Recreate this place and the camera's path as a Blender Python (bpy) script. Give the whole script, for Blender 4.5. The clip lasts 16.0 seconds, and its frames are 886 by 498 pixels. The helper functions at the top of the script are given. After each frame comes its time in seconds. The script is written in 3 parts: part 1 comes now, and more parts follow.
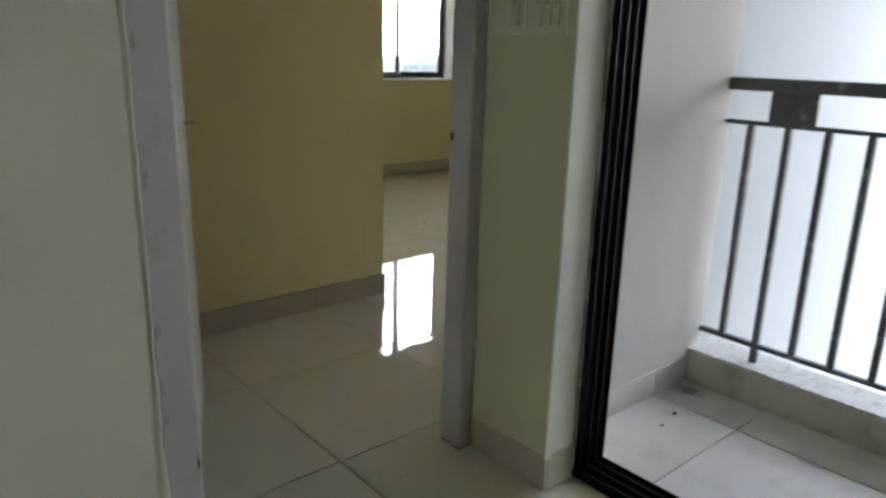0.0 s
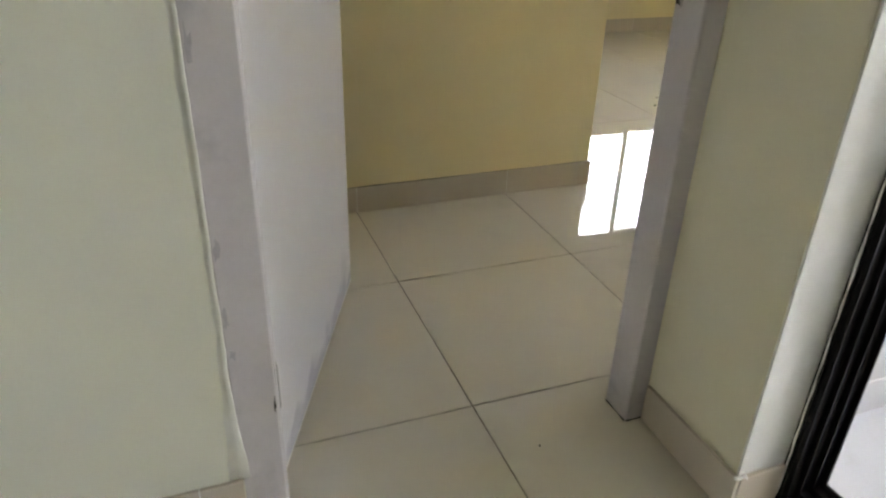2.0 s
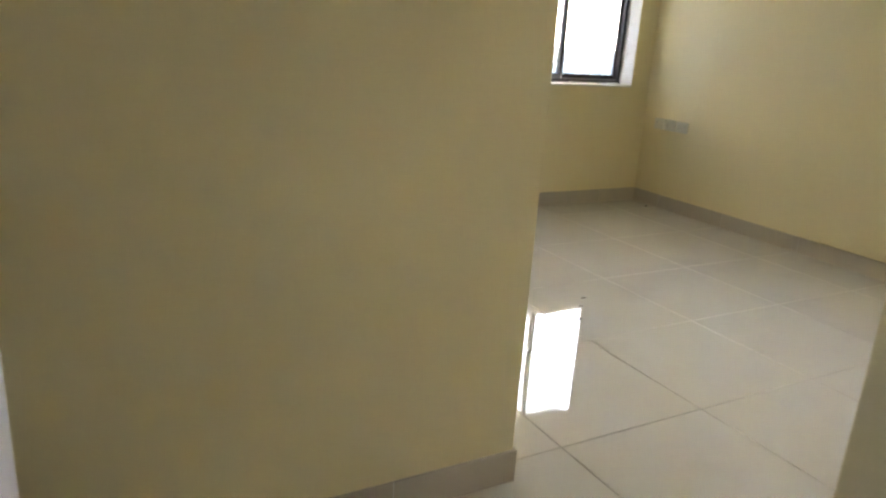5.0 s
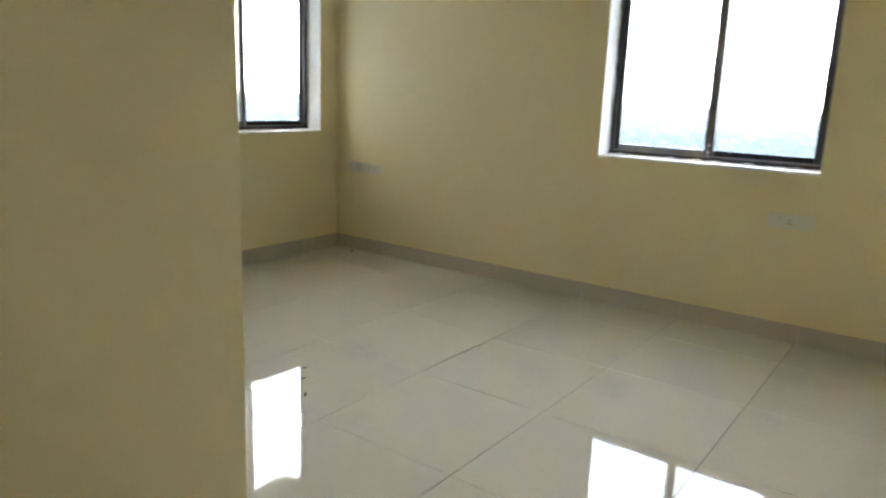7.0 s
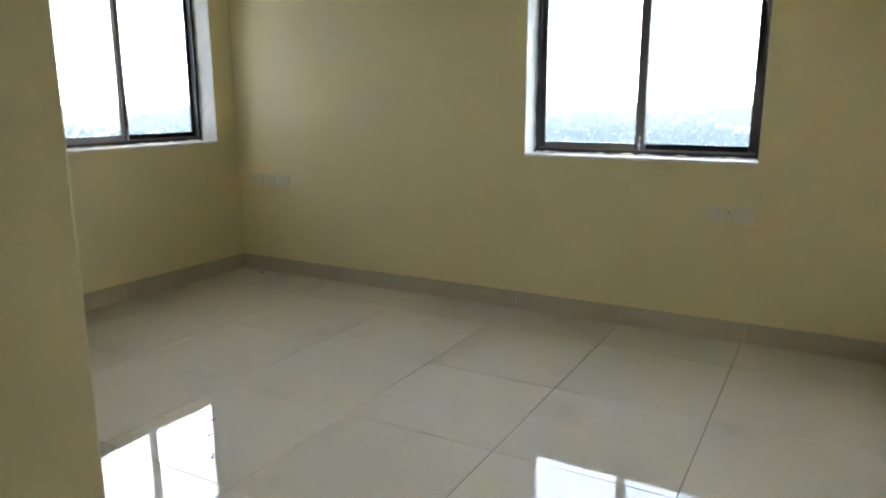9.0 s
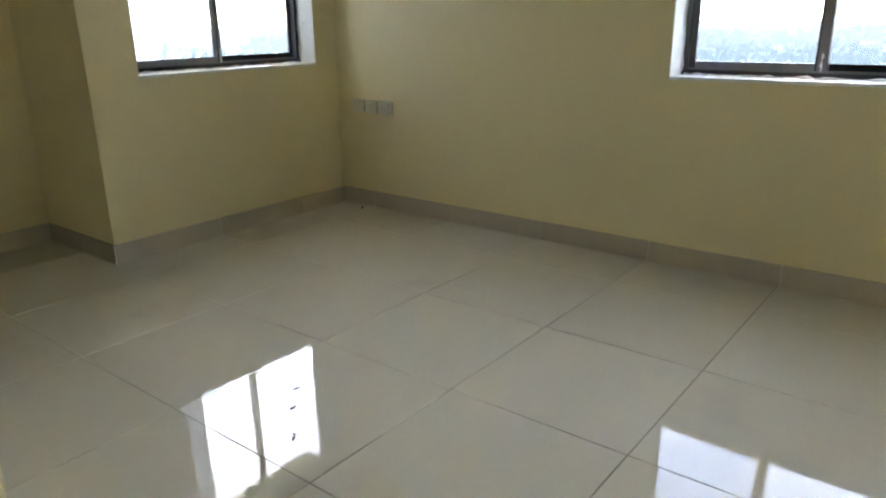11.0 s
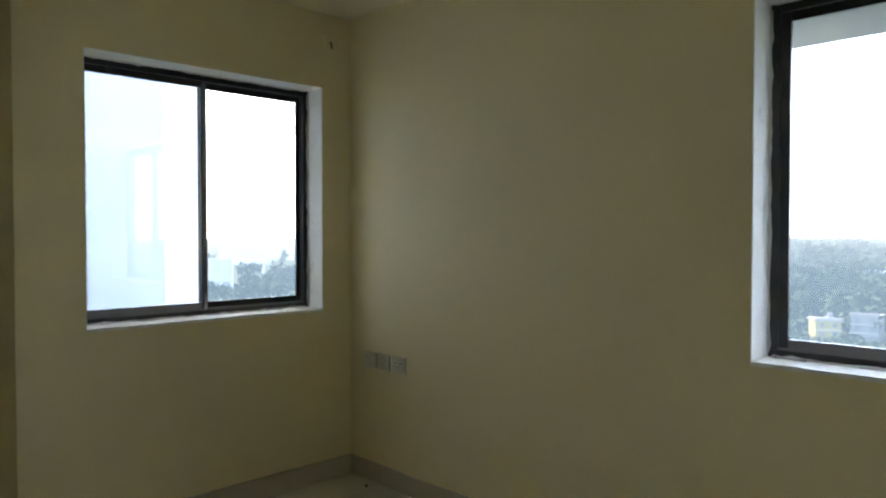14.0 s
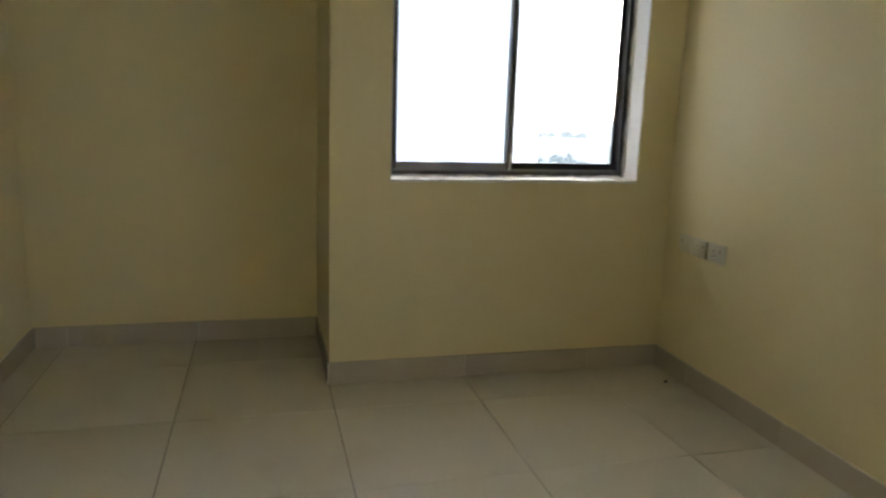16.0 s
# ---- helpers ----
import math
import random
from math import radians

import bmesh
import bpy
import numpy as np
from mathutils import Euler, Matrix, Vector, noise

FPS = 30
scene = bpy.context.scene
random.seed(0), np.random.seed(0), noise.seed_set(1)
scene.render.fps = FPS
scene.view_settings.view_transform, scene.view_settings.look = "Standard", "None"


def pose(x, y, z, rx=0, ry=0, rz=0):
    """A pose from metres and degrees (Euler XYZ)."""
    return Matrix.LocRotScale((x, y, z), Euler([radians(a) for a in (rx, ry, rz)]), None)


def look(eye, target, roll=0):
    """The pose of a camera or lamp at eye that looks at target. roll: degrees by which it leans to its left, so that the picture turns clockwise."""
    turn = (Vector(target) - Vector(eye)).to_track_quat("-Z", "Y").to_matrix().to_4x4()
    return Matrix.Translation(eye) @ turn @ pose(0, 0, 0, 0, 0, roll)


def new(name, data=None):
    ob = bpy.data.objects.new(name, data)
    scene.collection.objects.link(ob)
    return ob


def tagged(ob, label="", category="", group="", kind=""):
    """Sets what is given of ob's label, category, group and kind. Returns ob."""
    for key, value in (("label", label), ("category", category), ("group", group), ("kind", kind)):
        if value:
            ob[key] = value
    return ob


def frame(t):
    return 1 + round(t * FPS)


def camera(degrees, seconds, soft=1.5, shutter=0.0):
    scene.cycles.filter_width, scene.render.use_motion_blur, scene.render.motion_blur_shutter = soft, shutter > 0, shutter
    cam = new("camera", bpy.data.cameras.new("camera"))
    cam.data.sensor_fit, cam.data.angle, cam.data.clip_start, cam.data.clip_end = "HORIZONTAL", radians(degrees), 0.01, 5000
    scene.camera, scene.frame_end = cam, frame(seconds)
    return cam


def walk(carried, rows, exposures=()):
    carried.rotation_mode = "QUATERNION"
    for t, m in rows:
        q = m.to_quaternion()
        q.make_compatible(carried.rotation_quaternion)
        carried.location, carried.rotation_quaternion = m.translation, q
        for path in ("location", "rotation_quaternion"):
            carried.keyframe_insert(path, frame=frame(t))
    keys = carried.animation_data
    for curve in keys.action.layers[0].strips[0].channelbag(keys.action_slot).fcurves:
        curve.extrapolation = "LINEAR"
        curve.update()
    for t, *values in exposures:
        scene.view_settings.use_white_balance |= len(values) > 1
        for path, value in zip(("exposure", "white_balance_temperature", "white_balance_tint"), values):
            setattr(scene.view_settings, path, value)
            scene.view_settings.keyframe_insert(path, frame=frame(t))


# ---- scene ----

cam = camera(64.4, 16.0, soft=2.2, shutter=0.4)
PATH = [
    (0, (-0.958, -1.53, 1.144), (0.304, -0.075, 0.605), 1.6),
    (0.5, (-0.81, -1.488, 1.135), (0.189, 0.099, 0.441), 1.0),
    (1, (-0.664, -1.461, 1.091), (0.081, 0.195, 0.254), 0.4),
    (1.5, (-0.594, -1.349, 1.093), (-0.034, 0.328, 0.158), -0.2),
    (2, (-0.541, -1.178, 1.112), (0.092, 0.468, 0.167), 1.8),
    (2.5, (-0.477, -1.038, 1.086), (0.156, 0.613, 0.152), 2.4),
    (3, (-0.339, -0.87, 1.114), (0.257, 0.795, 0.18), 3.2),
    (3.2, (-0.287, -0.826, 1.137), (0.271, 0.853, 0.204), 3.0),
    (5.3, (-0.037, -0.168, 1.19), (0.957, 1.483, 0.656), 3.2),
    (5.5, (-0.011, -0.138, 1.207), (1.005, 1.507, 0.694), 2.7),
    (6, (0.085, -0.055, 1.173), (1.174, 1.554, 0.699), 1.6),
    (6.5, (0.121, 0.006, 1.19), (1.482, 1.394, 0.72), 2.2),
    (7, (0.132, 0.044, 1.183), (1.709, 1.197, 0.752), 2.2),
    (7.5, (0.145, 0.052, 1.191), (1.827, 1.055, 0.784), 1.7),
    (8, (0.206, 0.067, 1.217), (1.935, 0.989, 0.816), 0.9),
    (8.2, (0.252, 0.102, 1.194), (1.974, 1.041, 0.803), 0.5),
    (10.3, (0.655, 0.497, 1.149), (2.315, 1.484, 0.629), -0.4),
    (10.5, (0.697, 0.509, 1.156), (2.296, 1.57, 0.593), -0.3),
    (11, (0.811, 0.578, 1.128), (2.307, 1.752, 0.507), -0.8),
    (11.5, (0.944, 0.673, 1.145), (2.427, 1.881, 0.56), -0.3),
    (12, (1.111, 0.714, 1.151), (2.584, 1.962, 0.629), -0.4),
    (12.5, (1.31, 0.713, 1.202), (2.702, 2.095, 0.815), 1.0),
    (13, (1.468, 0.72, 1.242), (2.795, 2.2, 1.022), 1.2),
    (13.5, (1.602, 0.783, 1.275), (2.971, 2.239, 1.194), 0.5),
    (14, (1.723, 0.839, 1.279), (3.112, 2.277, 1.233), 0.0),
    (14.5, (1.884, 0.857, 1.28), (3.115, 2.431, 1.206), 0.7),
    (15, (2.007, 0.85, 1.223), (2.964, 2.601, 1.087), 0.4),
    (15.5, (2.077, 0.951, 1.205), (2.817, 2.79, 0.938), 1.0),
    (16, (2.137, 0.982, 1.182), (2.631, 2.88, 0.791), 1.9),
]
EXPOSURES = [(0.0, 4.58, 7350, 14), (0.5, 5.13, 7450, 17), (1.0, 5.36, 7450, 19), (1.5, 5.6, 7500, 19), (3.0, 5.55, 7700, 20), (5.5, 5.46, 7250, 21), (6.5, 5.36, 7200, 18),
             (8.0, 5.05, 6850, 15), (11.0, 4.93, 6800, 15), (12.5, 5.09, 7100, 14), (13.3, 4.66, 6800, 12), (14.0, 4.17, 6700, 13), (14.5, 4.04, 6900, 14),
             (15.3, 4.0, 7150, 15), (16.0, 4.73, 7600, 18)]
walk(cam, [(t, look(eye, target, roll)) for t, eye, target, roll in PATH], EXPOSURES)

# ---------------------------------------------------------------- light
SUN_ELEVATION, SUN_BEARING = 50.0, 80.0   # degrees; bearing from +x towards +y


def build_world():
    world = bpy.data.worlds.new("hazy_sky")
    scene.world = world
    world.use_nodes = True
    nt = world.node_tree
    nt.nodes.clear()
    out = nt.nodes.new("ShaderNodeOutputWorld")
    bg = nt.nodes.new("ShaderNodeBackground")
    sky = nt.nodes.new("ShaderNodeTexSky")
    sky.sky_type = "NISHITA"
    sky.sun_disc = False
    sky.sun_elevation = radians(SUN_ELEVATION)
    sky.sun_rotation = radians(90 - SUN_BEARING)
    sky.air_density, sky.dust_density, sky.ozone_density = 1.0, 2.2, 1.0
    # broken thin cloud over the haze
    co = nt.nodes.new("ShaderNodeTexCoord")
    mp = nt.nodes.new("ShaderNodeMapping")
    mp.inputs["Scale"].default_value = (1.0, 1.0, 2.2)
    no = nt.nodes.new("ShaderNodeTexNoise")
    no.inputs["Scale"].default_value = 3.2
    no.inputs["Detail"].default_value = 7.0
    no.inputs["Roughness"].default_value = 0.6
    ra = nt.nodes.new("ShaderNodeValToRGB")
    ra.color_ramp.elements[0].position, ra.color_ramp.elements[1].position = 0.42, 0.68
    ra.color_ramp.elements[0].color = (0.12, 0.12, 0.12, 1)
    mix = nt.nodes.new("ShaderNodeMix")
    mix.data_type = "RGBA"
    mix.inputs[7].default_value = (5.2, 6.0, 7.3, 1)
    nt.links.new(co.outputs["Generated"], mp.inputs["Vector"])
    nt.links.new(mp.outputs[0], no.inputs["Vector"])
    nt.links.new(no.outputs[0], ra.inputs[0])
    nt.links.new(ra.outputs[0], mix.inputs[0])
    nt.links.new(sky.outputs[0], mix.inputs[6])
    nt.links.new(mix.outputs[2], bg.inputs[0])
    bg.inputs[1].default_value = 0.15
    nt.links.new(bg.outputs[0], out.inputs[0])


build_world()
sun_data = bpy.data.lights.new("sun", "SUN")
sun_data.energy, sun_data.angle, sun_data.color = 2.0, radians(4), (1.0, 0.95, 0.88)
sun = new("sun", sun_data)
_e, _b = radians(SUN_ELEVATION), radians(SUN_BEARING)
_dir = Vector((math.cos(_e) * math.cos(_b), math.cos(_e) * math.sin(_b), math.sin(_e)))
sun.matrix_world = look(_dir * 60, (0, 0, 0))


# ---------------------------------------------------------------- materials
def material(name, color, rough=0.5, metal=0.0, spec=0.5, grain=(60.0, 0.0), mottle=(2.0, 0.06), bump=(0.0, 40.0),
             per_object=0.0, per_island=0.0, stains=None, coat=0.0, rough_var=0.0, streaks=0.0):
    """A procedural surface: colour, fine grain, broad mottle, bump, and optional stains (colour, scale, amount)."""
    m = bpy.data.materials.new(name)
    m.use_nodes = True
    nt = m.node_tree
    b = nt.nodes["Principled BSDF"]
    b.inputs["Roughness"].default_value = rough
    b.inputs["Metallic"].default_value = metal
    b.inputs["Specular IOR Level"].default_value = spec
    b.inputs["Coat Weight"].default_value = coat
    geo = nt.nodes.new("ShaderNodeNewGeometry")
    link = nt.links.new

    def noise_fac(scale, detail=4.0, vec=None):
        n = nt.nodes.new("ShaderNodeTexNoise")
        n.inputs["Scale"].default_value = scale
        n.inputs["Detail"].default_value = detail
        link(vec or geo.outputs["Position"], n.inputs["Vector"])
        return n.outputs[0]

    def centred(sock, amount):
        mm = nt.nodes.new("ShaderNodeMath")
        mm.operation = "MULTIPLY_ADD"
        link(sock, mm.inputs[0])
        mm.inputs[1].default_value = 2 * amount
        mm.inputs[2].default_value = -amount
        return mm.outputs[0]

    def added(a, c):
        mm = nt.nodes.new("ShaderNodeMath")
        link(a, mm.inputs[0])
        link(c, mm.inputs[1])
        return mm.outputs[0]

    total = centred(noise_fac(mottle[0]), mottle[1])
    if grain[1]:
        total = added(total, centred(noise_fac(grain[0], 2.0), grain[1]))
    if streaks:
        sc = nt.nodes.new("ShaderNodeVectorMath")
        sc.operation = "MULTIPLY"
        link(geo.outputs["Position"], sc.inputs[0])
        sc.inputs[1].default_value = (6.0, 6.0, 0.5)
        total = added(total, centred(noise_fac(1.0, 5.0, sc.outputs[0]), streaks))
    if per_object:
        oi = nt.nodes.new("ShaderNodeObjectInfo")
        total = added(total, centred(oi.outputs["Random"], per_object))
    if per_island:
        total = added(total, centred(geo.outputs["Random Per Island"], per_island))
    one = nt.nodes.new("ShaderNodeMath")
    link(total, one.inputs[0])
    one.inputs[1].default_value = 1.0
    base = nt.nodes.new("ShaderNodeVectorMath")
    base.operation = "SCALE"
    base.inputs[0].default_value = color[:3]
    link(one.outputs[0], base.inputs["Scale"])
    last = base.outputs[0]
    if stains:
        scol, sscale, lo, hi, amount = stains
        r = nt.nodes.new("ShaderNodeMapRange")
        link(noise_fac(sscale, 6.0), r.inputs[0])
        r.inputs[1].default_value, r.inputs[2].default_value = lo, hi
        r.inputs[3].default_value, r.inputs[4].default_value = 0.0, amount
        mx = nt.nodes.new("ShaderNodeMix")
        mx.data_type = "RGBA"
        link(r.outputs[0], mx.inputs[0])
        link(last, mx.inputs[6])
        mx.inputs[7].default_value = (*scol, 1)
        last = mx.outputs[2]
    link(last, b.inputs["Base Color"])
    if rough_var:
        rr = nt.nodes.new("ShaderNodeMath")
        link(centred(noise_fac(7.0, 5.0), rough_var), rr.inputs[0])
        rr.inputs[1].default_value = rough
        rr.use_clamp = True
        link(rr.outputs[0], b.inputs["Roughness"])
    if bump[0]:
        bp = nt.nodes.new("ShaderNodeBump")
        bp.inputs["Strength"].default_value = bump[0]
        bp.inputs["Distance"].default_value = 0.002
        link(noise_fac(bump[1], 5.0), bp.inputs["Height"])
        link(bp.outputs[0], b.inputs["Normal"])
    return m


def glass_material():
    m = bpy.data.materials.new("window_glass")
    m.use_nodes = True
    nt = m.node_tree
    b = nt.nodes["Principled BSDF"]
    b.inputs["Base Color"].default_value = (0.97, 0.99, 0.99, 1)
    b.inputs["Roughness"].default_value = 0.0
    b.inputs["IOR"].default_value = 1.45
    b.inputs["Transmission Weight"].default_value = 1.0
    return m


def haze_material(name, color, reach, per_object=0.0, per_island=0.0, glow_gain=1.0):
    """Far things; bright haze is painted on as emission that grows with the distance from the building."""
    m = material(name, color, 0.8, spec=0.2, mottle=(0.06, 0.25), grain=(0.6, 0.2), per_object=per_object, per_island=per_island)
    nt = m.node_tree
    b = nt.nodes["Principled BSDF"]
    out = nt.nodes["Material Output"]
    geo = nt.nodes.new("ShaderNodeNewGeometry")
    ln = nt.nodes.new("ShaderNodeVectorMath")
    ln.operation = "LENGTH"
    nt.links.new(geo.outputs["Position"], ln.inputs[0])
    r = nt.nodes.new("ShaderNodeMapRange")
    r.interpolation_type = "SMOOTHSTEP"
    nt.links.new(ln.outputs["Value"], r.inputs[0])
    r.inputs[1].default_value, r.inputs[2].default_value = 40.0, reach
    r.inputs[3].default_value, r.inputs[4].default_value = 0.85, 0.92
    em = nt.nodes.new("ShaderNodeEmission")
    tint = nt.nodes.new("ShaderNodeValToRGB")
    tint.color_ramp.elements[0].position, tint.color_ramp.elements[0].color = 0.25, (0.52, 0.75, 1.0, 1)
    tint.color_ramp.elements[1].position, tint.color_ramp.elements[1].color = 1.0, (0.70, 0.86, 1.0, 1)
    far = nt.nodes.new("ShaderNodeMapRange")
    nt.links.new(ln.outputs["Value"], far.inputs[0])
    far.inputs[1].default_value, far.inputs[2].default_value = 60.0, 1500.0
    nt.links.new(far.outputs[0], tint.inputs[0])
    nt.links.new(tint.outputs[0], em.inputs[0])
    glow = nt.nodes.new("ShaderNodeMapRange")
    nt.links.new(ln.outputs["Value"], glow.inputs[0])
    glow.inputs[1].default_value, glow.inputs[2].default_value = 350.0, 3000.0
    glow.inputs[3].default_value, glow.inputs[4].default_value = HAZE_GLOW * glow_gain, HAZE_GLOW * glow_gain * 2.5
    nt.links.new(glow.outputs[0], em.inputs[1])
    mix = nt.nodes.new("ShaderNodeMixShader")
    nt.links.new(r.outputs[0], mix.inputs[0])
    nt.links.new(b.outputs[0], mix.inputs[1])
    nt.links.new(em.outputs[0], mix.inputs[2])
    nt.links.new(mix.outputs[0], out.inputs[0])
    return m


# emission strength of the painted haze
HAZE_GLOW = 0.034
M_CREAM = material("cream_yellow_wall_paint", (0.86, 0.75, 0.475), 0.55, grain=(220, 0.015), mottle=(0.9, 0.025), bump=(0.12, 160), rough_var=0.08)
M_MINT = material("pale_green_cream_wall_paint", (0.765, 0.76, 0.635), 0.55, grain=(220, 0.015), mottle=(1.1, 0.03), bump=(0.14, 150), rough_var=0.08)
M_RETURN = material("pale_cream_wall_paint", (0.77, 0.725, 0.55), 0.55, grain=(220, 0.015), mottle=(1.1, 0.03), bump=(0.14, 150), rough_var=0.08)
M_CEILING = material("ceiling_white_paint", (0.83, 0.77, 0.58), 0.7, grain=(200, 0.01), mottle=(0.8, 0.03), bump=(0.1, 120))
M_REVEAL = material("window_reveal_white_putty", (0.86, 0.85, 0.81), 0.6, grain=(120, 0.03), mottle=(9, 0.06), bump=(0.3, 60),
                    stains=((0.45, 0.42, 0.36), 14.0, 0.60, 0.78, 0.5))
M_TILE = material("vitrified_cream_tile", (0.70, 0.645, 0.54), 0.032, spec=0.17, grain=(450, 0.02), mottle=(2.5, 0.03), per_object=0.02,
                  stains=((0.42, 0.38, 0.31), 3.0, 0.58, 0.8, 0.25), rough_var=0.015, bump=(0.006, 6.0))
M_SKIRT = material("beige_skirting_tile", (0.60, 0.53, 0.43), 0.22, grain=(300, 0.03), mottle=(4, 0.05), per_object=0.04, bump=(0.05, 60))
M_GROUT = material("dirty_grout", (0.225, 0.185, 0.135), 0.9, grain=(90, 0.2), mottle=(3, 0.3))
M_BALC_TILE = material("dusty_balcony_tile", (0.55, 0.54, 0.53), 0.35, grain=(200, 0.04), mottle=(3, 0.07), per_object=0.03,
                       stains=((0.34, 0.31, 0.28), 7.0, 0.55, 0.75, 0.45), rough_var=0.12, bump=(0.05, 30))
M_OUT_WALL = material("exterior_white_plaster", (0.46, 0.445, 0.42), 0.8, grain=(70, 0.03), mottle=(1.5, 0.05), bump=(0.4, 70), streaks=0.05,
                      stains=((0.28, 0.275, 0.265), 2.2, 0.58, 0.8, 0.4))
# separate blue-grey tone imitates open-sky light on the continuing wall
M_FACADE = material("exterior_skylit_tone", (0.32, 0.34, 0.36), 0.7, grain=(70, 0.02), mottle=(0.7, 0.04), bump=(0.3, 60), streaks=0.04)
M_LIP_AND_LIT_END = material("pale_lip_and_lit_end_plaster", (0.79, 0.785, 0.72), 0.65, grain=(120, 0.03), mottle=(14, 0.05), bump=(0.4, 60))
M_SCUFF = material("grey_scuffed_primer", (0.46, 0.445, 0.46), 0.6, grain=(140, 0.12), mottle=(30, 0.2))
M_BALC_SKIRT = material("dusty_balcony_skirting", (0.56, 0.545, 0.52), 0.4, grain=(160, 0.04), mottle=(5, 0.09), per_object=0.03,
                        stains=((0.38, 0.36, 0.33), 8.0, 0.58, 0.8, 0.4), bump=(0.08, 40))
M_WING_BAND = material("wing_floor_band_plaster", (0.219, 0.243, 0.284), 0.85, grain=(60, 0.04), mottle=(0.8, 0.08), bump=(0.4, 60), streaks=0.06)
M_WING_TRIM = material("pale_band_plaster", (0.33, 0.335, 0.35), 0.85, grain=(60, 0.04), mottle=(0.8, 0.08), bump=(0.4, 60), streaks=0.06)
# dark bluish base carries the wing's shade; streaks and stains are rain marks
M_WING = material("shade_toned_grey_plaster", (0.205, 0.232, 0.275), 0.85, grain=(60, 0.04), mottle=(0.8, 0.08), bump=(0.4, 60), streaks=0.09,
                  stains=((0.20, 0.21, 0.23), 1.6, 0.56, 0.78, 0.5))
M_KERB = material("kerb_beige_plaster", (0.50, 0.47, 0.41), 0.8, grain=(60, 0.06), mottle=(4, 0.1), bump=(0.5, 60),
                  stains=((0.26, 0.25, 0.23), 9.0, 0.5, 0.7, 0.6))
M_COPING = material("kerb_top_speckled_cement", (0.55, 0.55, 0.54), 0.8, grain=(80, 0.25), mottle=(12, 0.2), bump=(0.8, 70),
                    stains=((0.22, 0.22, 0.22), 48.0, 0.52, 0.66, 0.45))
M_FRAME = material("grey_white_primer_paint", (0.61, 0.575, 0.575), 0.5, grain=(90, 0.03), mottle=(6, 0.06), bump=(0.25, 40),
                   stains=((0.36, 0.35, 0.37), 8.0, 0.60, 0.72, 0.5))
M_LEAF = material("white_door_laminate", (0.72, 0.70, 0.70), 0.4, grain=(120, 0.015), mottle=(2.5, 0.04), bump=(0.05, 50),
                  stains=((0.45, 0.44, 0.45), 5.0, 0.62, 0.8, 0.4))


def dusty_foot(m, color, height):
    """Grey dust and scuffs along the bottom edge, with a ragged upper border."""
    nt = m.node_tree
    b = nt.nodes["Principled BSDF"]
    src = b.inputs["Base Color"].links[0].from_socket
    geo = nt.nodes.new("ShaderNodeNewGeometry")
    sep = nt.nodes.new("ShaderNodeSeparateXYZ")
    nt.links.new(geo.outputs["Position"], sep.inputs[0])
    n = nt.nodes.new("ShaderNodeTexNoise")
    n.inputs["Scale"].default_value, n.inputs["Detail"].default_value = 9.0, 6.0
    nt.links.new(geo.outputs["Position"], n.inputs["Vector"])
    lift = nt.nodes.new("ShaderNodeMath")
    lift.operation = "MULTIPLY_ADD"
    nt.links.new(n.outputs[0], lift.inputs[0])
    lift.inputs[1].default_value = -height * 2.4
    nt.links.new(sep.outputs["Z"], lift.inputs[2])
    r = nt.nodes.new("ShaderNodeMapRange")
    nt.links.new(lift.outputs[0], r.inputs[0])
    r.inputs[1].default_value, r.inputs[2].default_value = -height * 0.75, -height * 0.35
    r.inputs[3].default_value, r.inputs[4].default_value = 0.6, 0.0
    mx = nt.nodes.new("ShaderNodeMix")
    mx.data_type = "RGBA"
    nt.links.new(r.outputs[0], mx.inputs[0])
    nt.links.new(src, mx.inputs[6])
    mx.inputs[7].default_value = (*color, 1)
    nt.links.new(mx.outputs[2], b.inputs["Base Color"])
    return m


dusty_foot(M_LEAF, (0.40, 0.39, 0.40), 0.09)
M_BLACK_ALU = material("black_powder_coated_aluminium", (0.009, 0.008, 0.008), 0.5, spec=0.17, grain=(150, 0.2), mottle=(8, 0.3),
                       stains=((0.16, 0.15, 0.13), 26.0, 0.66, 0.76, 0.3), rough_var=0.1)
M_BROWN_ALU = material("dark_brown_aluminium", (0.022, 0.020, 0.021), 0.4, grain=(150, 0.2), mottle=(8, 0.3),
                       stains=((0.25, 0.23, 0.21), 30.0, 0.64, 0.74, 0.5), rough_var=0.1)
M_GREY_ALU = material("worn_grey_aluminium_rail", (0.17, 0.17, 0.17), 0.4, metal=0.3, grain=(150, 0.15), mottle=(10, 0.25))
M_RAIL = material("dusty_grey_painted_steel", (0.085, 0.092, 0.098), 0.5, grain=(120, 0.25), mottle=(14, 0.3),
                  stains=((0.30, 0.31, 0.32), 22.0, 0.6, 0.72, 0.6), bump=(0.2, 80))
M_PLATE = material("ivory_switch_plastic", (0.80, 0.765, 0.63), 0.35, mottle=(5, 0.03))
M_SLOT = material("socket_dark_slot", (0.03, 0.028, 0.025), 0.6)
M_STEEL = material("dull_steel", (0.52, 0.51, 0.49), 0.35, metal=0.9, grain=(200, 0.1), mottle=(20, 0.2))
M_PUTTY = material("white_cement_lumps", (0.78, 0.77, 0.73), 0.85, grain=(120, 0.06), mottle=(20, 0.1), bump=(0.6, 90))
M_DARK_BITS = material("dark_debris_and_foot_lines", (0.035, 0.028, 0.02), 0.9, grain=(200, 0.4))
M_GAP_SHADE = material("door_gap_shade", (0.05, 0.035, 0.022), 0.85, grain=(150, 0.2), mottle=(12, 0.3))
